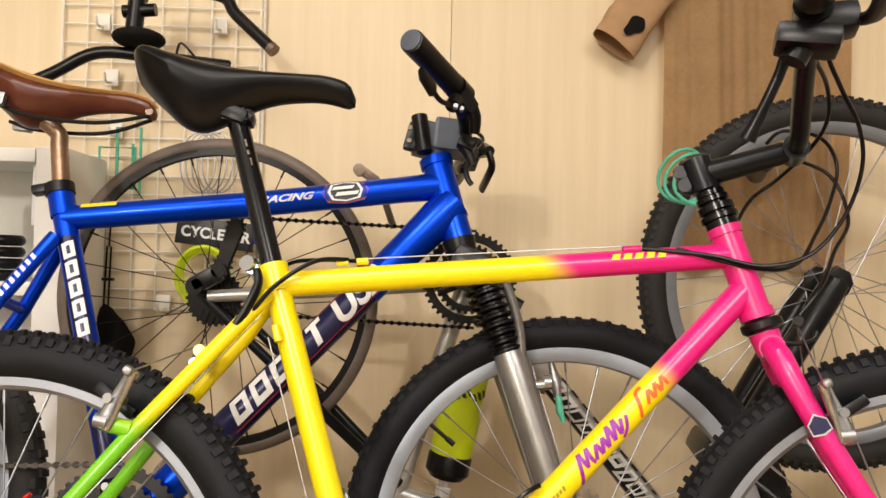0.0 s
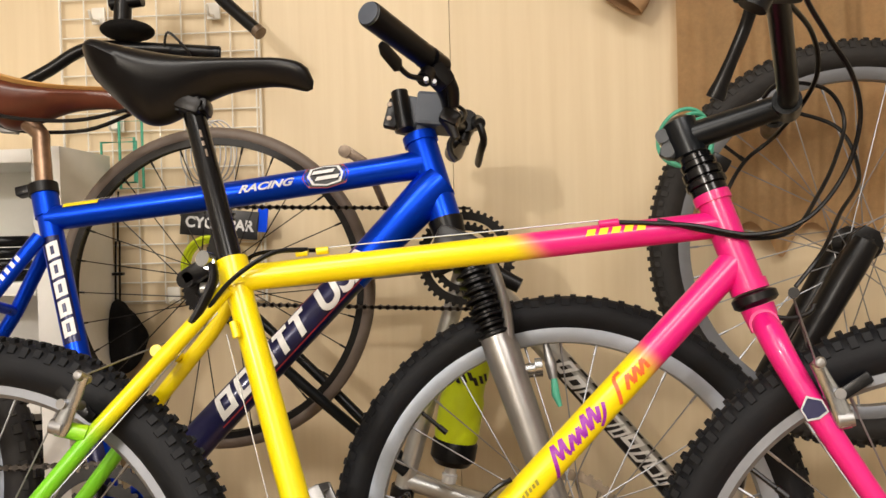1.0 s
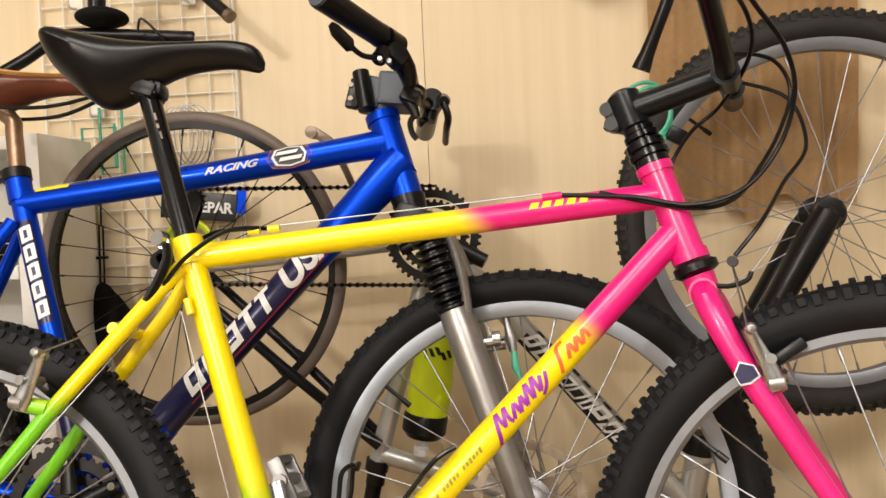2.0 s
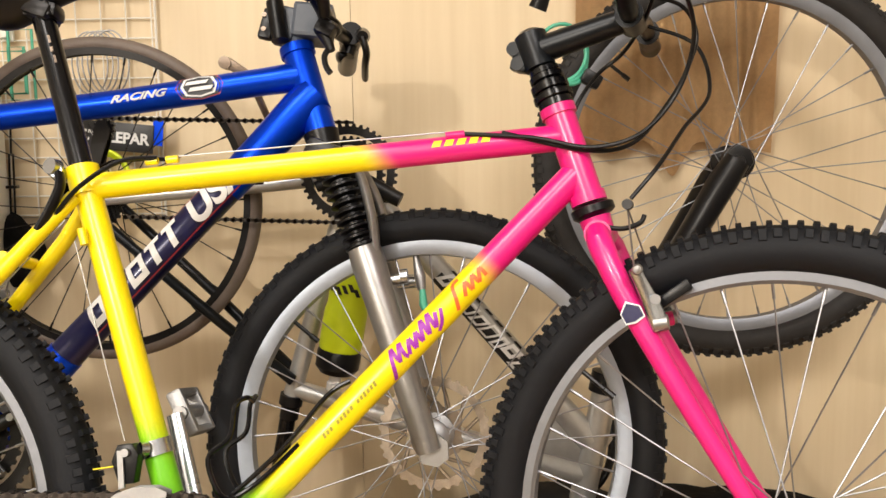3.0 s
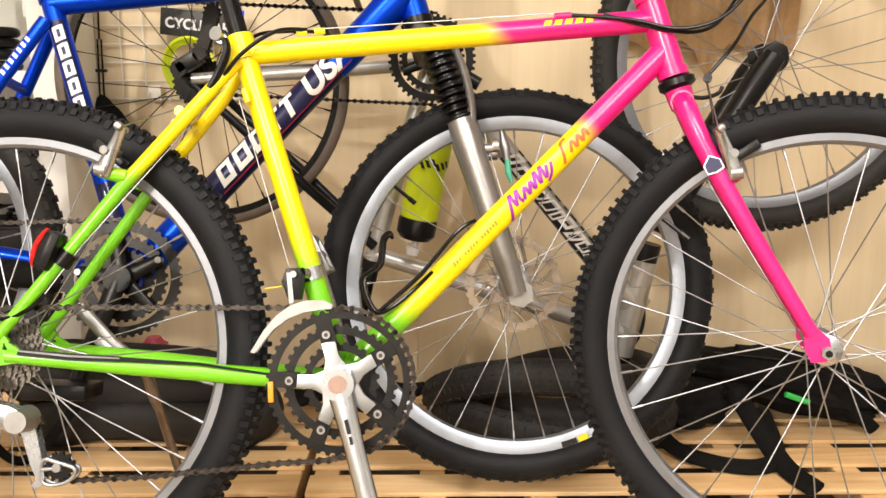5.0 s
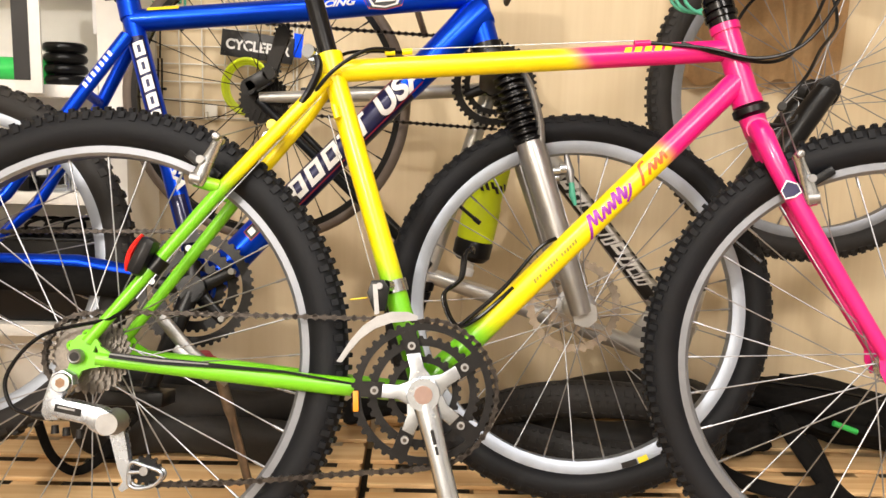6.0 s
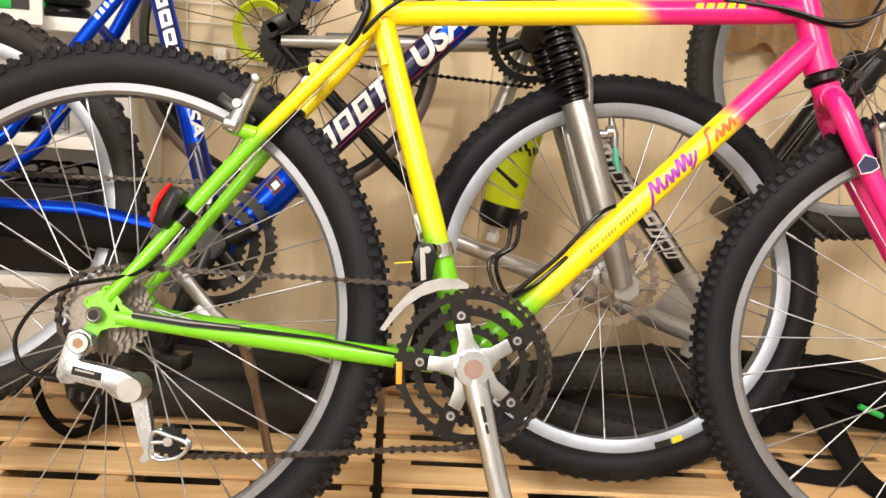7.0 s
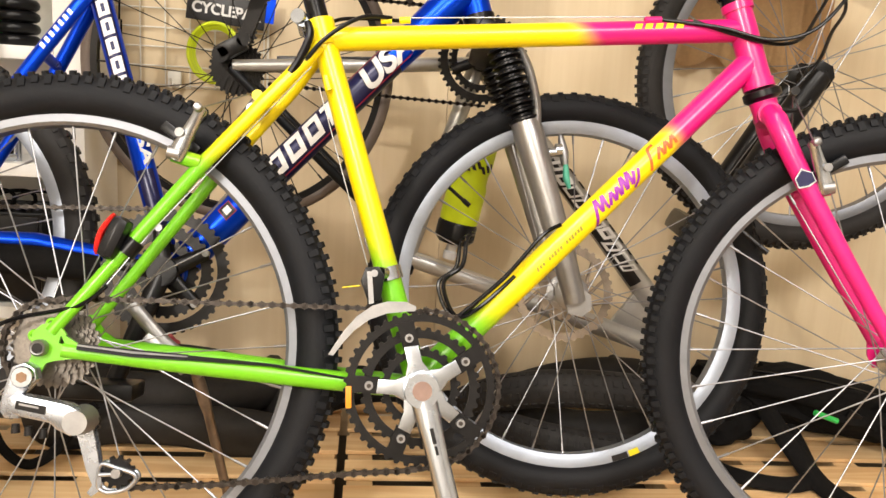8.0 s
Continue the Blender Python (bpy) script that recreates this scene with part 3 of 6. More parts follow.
    P("stay_bridge", tube([v3(0.208, 0.655, -0.034), v3(0.208, 0.655, 0.034)], 0.007, 12), FADE)
    P("stay_bridge", tube([v3(0.352, 0.312, -0.026), v3(0.352, 0.312, 0.026)], 0.007, 12), FADE)
    F("fork_crown", merge(tube([v3(0.880, 0.695, -0.026), v3(0.880, 0.695, 0.026)], 0.0155, 18), tube([v3(0.873, 0.714), v3(0.881, 0.690)], [0.0185, 0.0165], 20)), FADE)
    F("lower_headset_cup", tube([v3(0.8690, 0.7295), v3(0.8698, 0.7268), v3(0.8724, 0.7190), v3(0.8735, 0.7160)], [0.0215, 0.0252, 0.0252, 0.0210], 24), BLACK, "black headset cup")
    for d0, d1, r in ((0, 0.010, 0.0205), (0.010, 0.018, 0.0235), (0.018, 0.021, 0.019), (0.021, 0.031, 0.0225), (0.031, 0.034, 0.0175), (0.034, 0.042, 0.0205), (0.042, 0.050, 0.018)):
        t = Vector((-0.316, 0, 0.949))
        p = Vector((0.8300, 0, 0.8445))
        P("headset_ring", tube([p + t * d0, p + t * (d0 + 0.001), p + t * (d1 - 0.001), p + t * d1], [r - 0.001, r, r, r - 0.001], 24), BLACK_GLOSS, "black headset ring")
    # stem, bar, grips, levers
    q0 = Vector((0.8130, 0, 0.889))
    F("stem", merge(tube([q0, Vector((0.803, 0, 0.920))], 0.0115, 18), tube([(0.811, 0, 0.893), (0.798, 0, 0.933), (0.7965, 0, 0.938)], [0.0185, 0.0195, 0.012], 22),
                    tube([(0.803, 0, 0.913), (0.905, 0, 0.938)], [0.0165, 0.0140], 20), tube([(0.916, -0.020, 0.940), (0.916, 0.020, 0.940)], 0.0158, 22)), BLACK_MATT, "matt black quill stem")
    F("stem_bolt", merge(tube([(0.780, -0.010, 0.917), (0.780, 0.010, 0.917)], 0.0085, 12), tube([(0.785, -0.010, 0.899), (0.785, 0.010, 0.899)], 0.0085, 12), box(0.02, 0.018, 0.036, pose(0.789, 0, 0.908, 0, 18, 0), 0.003)), BLACK_MATT)
    for s in (-1, 1):
        bar = smooth_line([(0.916, 0.0, 0.940), (0.917, s * 0.04, 0.943), (0.914, s * 0.10, 0.966), (0.909, s * 0.20, 0.995), (0.905, s * 0.29, 1.006), (0.899, s * 0.38, 1.011)], 6)
        F("handlebar", tube(bar, 0.0112, 16), BLACK_MATT)
        F("grip", tube([(0.905, s * 0.285, 1.006), (0.9045, s * 0.29, 1.0065), (0.900, s * 0.36, 1.010), (0.899, s * 0.385, 1.011)], [0.018, 0.0155, 0.0155, 0.0165], 18), BLACK)
        if s > 0:
            continue
        F("brake_lever", merge(tube([(0.909, s * 0.235, 1.002), (0.906, s * 0.272, 1.005)], 0.0185, 16), box(0.045, 0.040, 0.028, pose(0.925, s * 0.250, 0.995), 0.008), tube(smooth_line([(0.930, s * 0.25, 0.995), (0.955, s * 0.27, 0.988), (0.953, s * 0.33, 0.980), (0.949, s * 0.37, 0.980)], 4), 0.0055, 10, flat=1.6)), BLACK, "black brake lever")
        F("shifter", merge(box(0.060, 0.045, 0.024, pose(0.902, s * 0.250, 0.978, 0, 10, 0), 0.008), tube([(0.896, s * 0.25, 0.972), (0.888, s * 0.25, 0.958)], 0.013, 12)), BLACK)
    cables = [
        [(0.850, -0.25, 0.995), (0.873, -0.20, 0.982), (0.908, -0.16, 0.960), (0.947, -0.12, 0.934), (0.968, -0.08, 0.900), (0.958, -0.05, 0.850), (0.920, -0.036, 0.805), (0.865, -0.028, 0.790), (0.80, -0.022, 0.802), (0.72, -0.012, 0.8085)],
        [(0.83, -0.25, 0.972), (0.847, -0.22, 0.966), (0.897, -0.15, 0.970), (0.922, -0.10, 0.954), (0.925, -0.05, 0.938), (0.913, 0.02, 0.922), (0.885, 0.036, 0.900), (0.861, 0.030, 0.865), (0.84, 0.026, 0.82), (0.80, 0.020, 0.80)],
        [(0.915, 0.05, 0.985), (0.931, 0.03, 0.996), (0.987, 0.04, 0.992), (1.010, 0.05, 0.956), (0.990, 0.04, 0.900), (0.957, 0.02, 0.848), (0.915, -0.010, 0.800), (0.86, -0.022, 0.788), (0.765, -0.014, 0.810)],
        [(0.96, 0.10, 0.990), (1.020, 0.09, 0.960), (1.030, 0.07, 0.890), (0.985, 0.03, 0.83), (0.945, -0.01, 0.775), (0.912, -0.012, 0.735)],
    ]
    P("lever_blade", tube(smooth_line([(0.824, -0.235, 0.985), (0.816, -0.212, 0.950), (0.806, -0.200, 0.923), (0.790, -0.180, 0.884)], 5), [0.0085, 0.008, 0.0075, 0.007, 0.0065, 0.006, 0.006, 0.006, 0.006, 0.006, 0.006, 0.006, 0.0065, 0.007, 0.0085, 0.009], 10, flat=0.7), BLACK, "black brake lever blade")
    F("bell", moved(lathe([(0.0, 0.020), (0.014, 0.017), (0.021, 0.006), (0.021, 0.0), (0.0, 0.0)], 24, "Z"), pose(0.902, -0.285, 1.018)), ORANGE, "orange domed bell")
    for c in cables:
        P("brake_cable", tube(smooth_line(c, 8), 0.0026, 8), BLACK, "black cable housing")
    P("cable_stop", tube([(0.700, -0.010, 0.806), (0.722, -0.010, 0.8085)], 0.005, 10), FADE)
    P("cable_stop", tube([(0.352, -0.008, 0.772), (0.366, -0.008, 0.7735)], 0.0045, 10), FADE)
    P("cable_stop", tube([(0.376, -0.008, 0.7745), (0.390, -0.008, 0.776)], 0.0045, 10), FADE)
    P("bare_cable", tube([(0.388, -0.008, 0.779), (0.702, -0.010, 0.811)], 0.0008, 6), STEEL)
    P("seat_cable", tube(smooth_line([(0.366, -0.010, 0.776), (0.328, -0.022, 0.769), (0.288, -0.030, 0.738), (0.262, -0.030, 0.704), (0.250, -0.028, 0.684)], 8), 0.0028, 8), BLACK)
    P("seat_cable", tube(smooth_line([(0.376, 0.006, 0.779), (0.330, 0.014, 0.780), (0.292, 0.022, 0.776), (0.262, 0.030, 0.752), (0.254, 0.030, 0.706)], 8), 0.0026, 8), BLACK_GLOSS)
    P("bare_cable", tube([(0.250, -0.028, 0.686), (0.204, -0.012, 0.640)], 0.0009, 6), STEEL)
    P("bare_cable", tube([(0.281, -0.018, 0.676), (0.357, -0.024, 0.456)], 0.0008, 6), ALU_DULL)
    P("cable_stop", tube([(0.288, -0.020, 0.690), (0.294, -0.020, 0.672)], 0.0050, 10), FADE)
    P("straddle_carrier", tube([(0.200, -0.016, 0.642), (0.200, -0.002, 0.642)], 0.007, 12), ALU)
    F("straddle_carrier", tube([(0.911, -0.012, 0.728), (0.911, 0.002, 0.728)], 0.006, 12), DARK_STEEL)
    F("cable_hanger", tube(smooth_line([(0.876, -0.02, 0.705), (0.905, -0.02, 0.700), (0.925, -0.015, 0.706), (0.930, -0.012, 0.715)], 4), 0.0028, 8), DARK_STEEL)
    P("seat_clamp_bolt", merge(tube([(0.254, -0.022, 0.757), (0.254, 0.022, 0.757)], 0.0075, 14), tube([(0.248, -0.026, 0.762), (0.252, -0.014, 0.762)], 0.0095, 14)), ALU)
    P("quick_release_lever", tube(smooth_line([(0.262, -0.028, 0.752), (0.266, -0.033, 0.735), (0.256, -0.034, 0.705), (0.246, -0.033, 0.686)], 4), 0.0052, 10, flat=1.4), BLACK, "black quick-release lever")
    # seat post and saddle
    P("seat_post", tube([(0.277, 0, 0.755), (0.2125, 0, 0.949)], 0.0134, 20), BLACK_GLOSS, "glossy black seat post with worn white print")
    P("seat_post_print", on_tube((0.277, 0, 0.755), (0.2125, 0, 0.949), 0.0134, bar_shape(0.140, 0.006, 0.010, 0.0025) + bar_shape(0.155, 0.005, 0.006, 0.003) + bar_shape(0.166, 0.005, 0.010, 0.0025)), STAND_STEEL)
    P("saddle_clamp", merge(box(0.034, 0.040, 0.020, pose(0.2095, 0, 0.957, 0, 18, 0), 0.006), tube([(0.2245, -0.012, 0.948), (0.2185, -0.012, 0.965)], 0.005, 10)), DARK_STEEL)
    sad = part("saddle", saddle_bm(0.280, 0.146, 0.040, 0.060, 0.004), VINYL, bike, "black padded vinyl saddle", pose(0.080, 0, 1.028, 0, 2.0, 0))
    part("saddle_shell", box(0.07, 0.03, 0.02, pose(0.120, 0, -0.066), 0.008), BLACK, sad)
    # crank set
    C = Vector((BB[0], 0, BB[1]))
    for r_out, r_in, teeth, y in ((0.0930, 0.0805, 46, -0.052), (0.0735, 0.0600, 36, -0.044), (0.0500, 0.038, 24, -0.037)):
        P("chainring", moved(toothed_ring(r_out, r_in, teeth, y - 0.0015, y + 0.0015), Matrix.Translation(C)), DARK_STEEL, "black toothed chainring")
    a0 = radians(-73)
    for i in range(5):
        a = a0 + math.radians(36 + 72 * i)
        d = Vector((math.cos(a), 0, math.sin(a)))
        n = Vector((-d.z, 0, d.x))
        for yy in (-0.060,):
            pts = [C + d * 0.006 - n * 0.020, C + d * 0.020 - n * 0.0145, C + d * 0.032 - n * 0.0092, C + d * 0.052 - n * 0.0085, C + d * 0.0535 + n * 0.0085, C + d * 0.032 + n * 0.0092, C + d * 0.020 + n * 0.0145, C + d * 0.006 + n * 0.020]
            P("spider_arm", extrude_outline([(p.x, p.z) for p in pts], -0.062, -0.053, 0.0015), ALU)
        ring_pt = C + d * 0.0625
        P("chainring_bolt", tube([(ring_pt.x, -0.0625, ring_pt.z), (ring_pt.x, -0.050, ring_pt.z)], 0.0052, 12), ALU_DULL)
        P("bolt_socket", tube([(ring_pt.x, -0.0632, ring_pt.z), (ring_pt.x, -0.060, ring_pt.z)], 0.0028, 6), CHAIN_STEEL)
        tabs = C + d * 0.078
        P("chainring_tab", extrude_outline([(p.x, p.z) for p in (tabs - n * 0.010, tabs + d * 0.004 - n * 0.013, tabs + d * 0.004 + n * 0.013, tabs + n * 0.010, C + d * 0.050 + n * 0.0095, C + d * 0.050 - n * 0.0105)], -0.0555, -0.0505), DARK_STEEL)
    end = C + Vector((math.cos(a0), 0, math.sin(a0))) * 0.172
    arm = [(C.x, -0.068, C.z), ((C.x + end.x) / 2, -0.078, (C.z + end.z) / 2), (end.x, -0.086, end.z)]
    P("crank_arm", merge(tube(arm, [0.0165, 0.0128, 0.0132], 16, flat=0.62), tube([(C.x, -0.052, C.z), (C.x, -0.079, C.z)], [0.023, 0.0205], 24), tube([(end.x, -0.096, end.z), (end.x, -0.074, end.z)], 0.0145, 18)), ALU, "polished five-arm crank")
    P("crank_bolt_cap", tube([(C.x, -0.079, C.z), (C.x, -0.0805, C.z)], 0.0115, 20), plain("brushed_cap", (0.42, 0.30, 0.27), 0.3, 0.9, 0.2, 60))
    P("crank_print", on_tube(arm[0], arm[2], 0.0128, bar_shape(0.045, 0.0, 0.018, 0.0035) + bar_shape(0.066, 0.0, 0.010, 0.0025), lift=0.0035), DARK_STEEL)
    pend = Vector((0.372, 0.098, 0.478))
    P("crank_arm", tube([(C.x, 0.058, C.z), (pend.x, 0.085, pend.z)], [0.0125, 0.0105], 16, flat=0.6), ALU)

    def pedal(at, s):
        pb = part("pedal", merge(box(0.060, 0.012, 0.020, None, 0.003), box(0.060, 0.010, 0.020, pose(0, s * 0.062, 0), 0.003), box(0.010, 0.07, 0.018, pose(-0.026, s * 0.03, 0), 0.003), box(0.010, 0.07, 0.018, pose(0.026, s * 0.03, 0), 0.003), tube([(0, -s * 0.014, 0), (0, s * 0.075, 0)], 0.009, 12)), ALU_DULL, bike, "worn metal cage pedal", Matrix.Translation(at) @ pose(0, 0, 0, 0, 62 if s > 0 else -10, 0))
        return pb
    pedal((end.x, -0.115, end.z), -1)
    pedal((pend.x, 0.115, pend.z), 1)
    P("pedal_reflector", box(0.007, 0.004, 0.026, pose(0.3455, -0.057, 0.297, 0, -4, 0), 0.001), ORANGE, "orange plastic tooth guard")
    # derailleurs, cassette, chain
    for i in range(7):
        r = 0.026 + 0.0042 * i
        P("cassette_cog", moved(toothed_ring(r, r - 0.011, 13 + 3 * i, -0.052 + 0.0042 * i, -0.0500 + 0.0042 * i, 0.0030), pose(RH[0], 0, RH[1], 0, 17 * i, 0)), COG)
    P("front_derailleur", merge(tube([(0.3865, 0, 0.4395), (0.3810, 0, 0.4555)], 0.0185, 22), tube([(0.374, -0.024, 0.448), (0.380, -0.018, 0.448)], 0.0075, 12)), ALU, "silver front derailleur clamp")
    P("derailleur_link", extrude_outline([(0.350, 0.436), (0.355, 0.453), (0.371, 0.455), (0.379, 0.444), (0.376, 0.414), (0.360, 0.412)], -0.040, -0.022, 0.002), BLACK, "black front derailleur link")
    P("derailleur_link", extrude_outline([(0.357, 0.448), (0.363, 0.448), (0.368, 0.410), (0.362, 0.408)], -0.044, -0.041), ALU_DULL)
    P("derailleur_bolt", tube([(0.366, -0.046, 0.446), (0.366, -0.038, 0.446)], 0.0045, 10), ALU_DULL)
    P("cable_end", tube([(0.328, -0.032, 0.4265), (0.350, -0.032, 0.430)], 0.0009, 6), YELLOW)
    for yy in (-0.058, -0.044):
        cage = [(0.318, 0.346), (0.324, 0.345), (0.334, 0.360), (0.347, 0.3765), (0.364, 0.390), (0.384, 0.3985), (0.408, 0.4025), (0.418, 0.4035), (0.419, 0.409), (0.406, 0.4140), (0.384, 0.4130), (0.366, 0.4065), (0.349, 0.3935), (0.334, 0.3745)]
        P("derailleur_cage", extrude_outline(cage, yy - 0.001, yy + 0.001), ALU_DULL)
    knuckle = [(-0.031, 0.300), (-0.027, 0.315), (-0.014, 0.320), (-0.002, 0.314), (0.001, 0.302), (-0.008, 0.290), (-0.014, 0.284), (-0.014, 0.258), (-0.030, 0.257), (-0.036, 0.266), (-0.035, 0.282)]
    P("rear_derailleur", extrude_outline(knuckle, -0.087, -0.068, 0.0035), LACQUER, "silver rear derailleur")
    P("derailleur_bolt", moved(lathe([(0.0055, 0.0), (0.0110, 0.0), (0.0125, 0.002), (0.0125, 0.006), (0.0055, 0.006)], 22), pose(-0.014, -0.091, 0.304)), ALU)
    P("bolt_socket", tube([(-0.014, -0.0916, 0.304), (-0.014, -0.084, 0.304)], 0.0062, 6), COPPER)
    link_plate = [(-0.026, 0.282), (-0.018, 0.2865), (0.012, 0.2825), (0.040, 0.2775), (0.054, 0.271), (0.061, 0.260), (0.056, 0.247), (0.044, 0.243), (0.030, 0.249), (0.022, 0.256), (-0.012, 0.262), (-0.024, 0.266)]
    P("derailleur_body", extrude_outline(link_plate, -0.097, -0.074, 0.004), LACQUER)
    P("derailleur_pivot", tube([(0.049, -0.098, 0.258), (0.049, -0.066, 0.258)], [0.0135, 0.0170], 22), ALU_DULL)
    P("derailleur_plate", extrude_outline([(-0.014, 0.2795), (0.018, 0.2745), (0.017, 0.2655), (-0.015, 0.2705)], -0.0982, -0.0966), DARK_STEEL, "dark name plate")
    P("derailleur_print", extrude_outline([(-0.011, 0.2770), (0.010, 0.2738), (0.010, 0.2716), (-0.011, 0.2748)], -0.0986, -0.0981), ALU_DULL)
    for bx, bz in ((-0.018, 0.252), (-0.004, 0.250), (0.012, 0.248)):
        P("derailleur_bolt", tube([(bx, -0.084, bz), (bx + 0.001, -0.084, bz - 0.010)], [0.0042, 0.0050], 10), DARK_STEEL)
    swing = [(0.036, 0.250), (0.045, 0.240), (0.052, 0.220), (0.058, 0.202), (0.066, 0.186), (0.061, 0.177), (0.066, 0.173), (0.075, 0.180), (0.076, 0.190), (0.072, 0.206), (0.070, 0.216), (0.066, 0.232), (0.062, 0.246), (0.058, 0.262), (0.046, 0.268)]
    ring = smooth_line([(0.071, 0.0, 0.192), (0.074, 0.0, 0.209), (0.090, 0.0, 0.206), (0.110, 0.0, 0.200), (0.112, 0.0, 0.192), (0.102, 0.0, 0.182), (0.082, 0.0, 0.178), (0.071, 0.0, 0.184)], 4)
    for yy in (-0.071, -0.059):
        P("derailleur_cage", merge(extrude_outline(swing, yy - 0.0015, yy + 0.0015), tube([(p[0], yy, p[2]) for p in ring[:-1]], 0.0026, 8, closed=True), tube([(0.072, yy, 0.197), (0.091, yy, 0.199)], 0.0026, 8)), LACQUER)
    for px, pz in ((0.091, 0.200), (0.048, 0.254)):
        P("jockey_wheel", moved(toothed_ring(0.0190, 0.006, 11, -0.068, -0.062, 0.004), pose(px, 0, pz)), BLACK)
        P("jockey_bolt", tube([(px, -0.0755, pz), (px, -0.056, pz)], 0.0055, 12), ALU_DULL)
    P("barrel_adjuster", tube([(-0.050, -0.078, 0.262), (-0.024, -0.078, 0.262)], [0.0045, 0.0065], 12), BLACK)
    P("gear_cable", tube(smooth_line([(-0.050, -0.078, 0.262), (-0.078, -0.075, 0.272), (-0.088, -0.072, 0.310), (-0.05, -0.07, 0.360), (0.03, -0.068, 0.385), (0.058, -0.058, 0.41)], 8), 0.0026, 8), BLACK_GLOSS)
    P("gear_cable", tube([(0.058, -0.058, 0.412), (0.100, -0.054, 0.475), (0.270, -0.022, 0.700)], 0.0008, 6), STEEL)
    for yy in (-0.052,):
        up = [(0.006, 0.392), (0.10, 0.396), (0.25, 0.400), (0.40, 0.404), (0.430, 0.4025)]
        lo = [(0.093, 0.180), (0.20, 0.188), (0.36, 0.208), (0.43, 0.2145)]
        P("chain", chain_bm(up, y=-0.045), CHAIN_STEEL, "dark oily roller chain")
        P("chain", chain_bm(lo, y=-0.055), CHAIN_STEEL, "dark oily roller chain")
        arc = [(BB[0] + 0.0945 * math.cos(a), BB[1] + 0.0945 * math.sin(a)) for a in [math.radians(90 - 10 * i) for i in range(19)]]
        P("chain", chain_bm(arc, y=-0.052), CHAIN_STEEL)
        arc = [(RH[0] + 0.054 * math.cos(a), RH[1] + 0.054 * math.sin(a)) for a in [math.radians(85 + 10 * i) for i in range(15)]]
        P("chain", chain_bm(arc, y=-0.040), CHAIN_STEEL)
    P("chain_stay_guard", on_tube((0.15, -0.054, 0.3245), (0.36, -0.024, 0.310), 0.0125, [[(0.0, 0.006), (0.10, 0.010), (0.19, 0.004), (0.22, 0.0), (0.19, -0.004 + 0.011), (0.10, 0.0155), (0.0, 0.0135)]]), BLACK_INK, "black and grey chain guard strip")
    P("chain_stay_guard", on_tube((0.035, -0.0655, 0.3332), (0.155, -0.0535, 0.3245), 0.0108, [[(0.0, 0.003), (0.06, 0.002), (0.121, 0.005), (0.121, 0.0145), (0.06, 0.0115), (0.0, 0.0105)]], lift=0.0014), BLACK_INK)
    # the highlight along the guard, laid on as a grey strip
    P("guard_highlight", on_tube((0.035, -0.0655, 0.3332), (0.155, -0.0535, 0.3245), 0.0108, [[(0.0, 0.0065), (0.06, 0.0055), (0.121, 0.0085), (0.121, 0.0105), (0.06, 0.0080), (0.0, 0.0085)]], lift=0.0020), ALU_DULL)
    # side stand on the far side, bottle cage, tail lamp, decals
    P("stand_bracket", merge(tube([(0.045, 0.070, 0.395), (0.095, 0.078, 0.340), (0.150, 0.082, 0.300)], [0.009, 0.010, 0.008], 12, flat=0.6), box(0.07, 0.006, 0.014, pose(0.10, 0.074, 0.325, 0, 40, 0), 0.002)), ALU_DULL)
    P("side_stand", tube([(0.135, 0.085, 0.315), (0.152, 0.095, 0.262), (0.156, 0.105, 0.245), (0.205, 0.16, 0.055), (0.214, 0.17, 0.036)], [0.008, 0.0085, 0.0065, 0.0065, 0.007], 12), STAND_STEEL, "worn steel side stand")
    for s in (-1, 1):
        P("bottle_cage", tube(smooth_line([(0.545, s * 0.012, 0.455), (0.50, s * 0.020, 0.412), (0.470, s * 0.030, 0.400), (0.452, s * 0.034, 0.440), (0.474, s * 0.034, 0.463), (0.478, s * 0.032, 0.496), (0.487, s * 0.020, 0.505), (0.489, 0, 0.50)], 6), 0.0028, 8), BLACK_GLOSS, "black wire bottle cage")
    P("bottle_cage_rail", tube(smooth_line([(0.600, -0.018, 0.525), (0.575, -0.022, 0.508), (0.53, -0.022, 0.452), (0.47, -0.020, 0.395)], 5), 0.0028, 8), BLACK_GLOSS)
    lamp = P("tail_lamp", box(0.022, 0.034, 0.052, pose(0.064, -0.062, 0.466, 0, 20, 0), 0.010), BLACK, "black tail lamp with a red lens")
    part("lens", tube(smooth_line([(0.046, -0.066, 0.446), (0.049, -0.068, 0.470), (0.062, -0.066, 0.494)], 5), [0.002, 0.0035, 0.004, 0.004, 0.004, 0.004, 0.004, 0.004, 0.0035, 0.003, 0.002], 8, flat=1.8), RED, lamp)
    P("lamp_clamp", tube([(0.075, -0.057, 0.449), (0.086, -0.056, 0.465)], 0.0115, 14), BLACK)
    d0, d1 = v3(0.431, 0.316), v3(0.855, 0.769)
    stroke = 0.0044

    def brush(u, pts, mat, label, width=stroke, lift=0.0008):
        P("decal", on_tube(d0, d1, 0.0172, ribbon([(u + 0.42 * b + a, b) for a, b in pts], width), lift=lift), mat, label)

    tone = "purple slanted brush stroke"
    brush(0.310, [(0.002, -0.019), (0.004, -0.004), (0.007, 0.013)], PURPLE, tone)
    brush(0.317, [(0.001, 0.013), (0.005, -0.001), (0.008, -0.006)], PURPLE, tone)
    brush(0.323, [(0.001, -0.006), (0.006, 0.011)], PURPLE, tone)
    brush(0.330, [(0.000, 0.011), (0.002, -0.003), (0.006, -0.008)], PURPLE, tone)
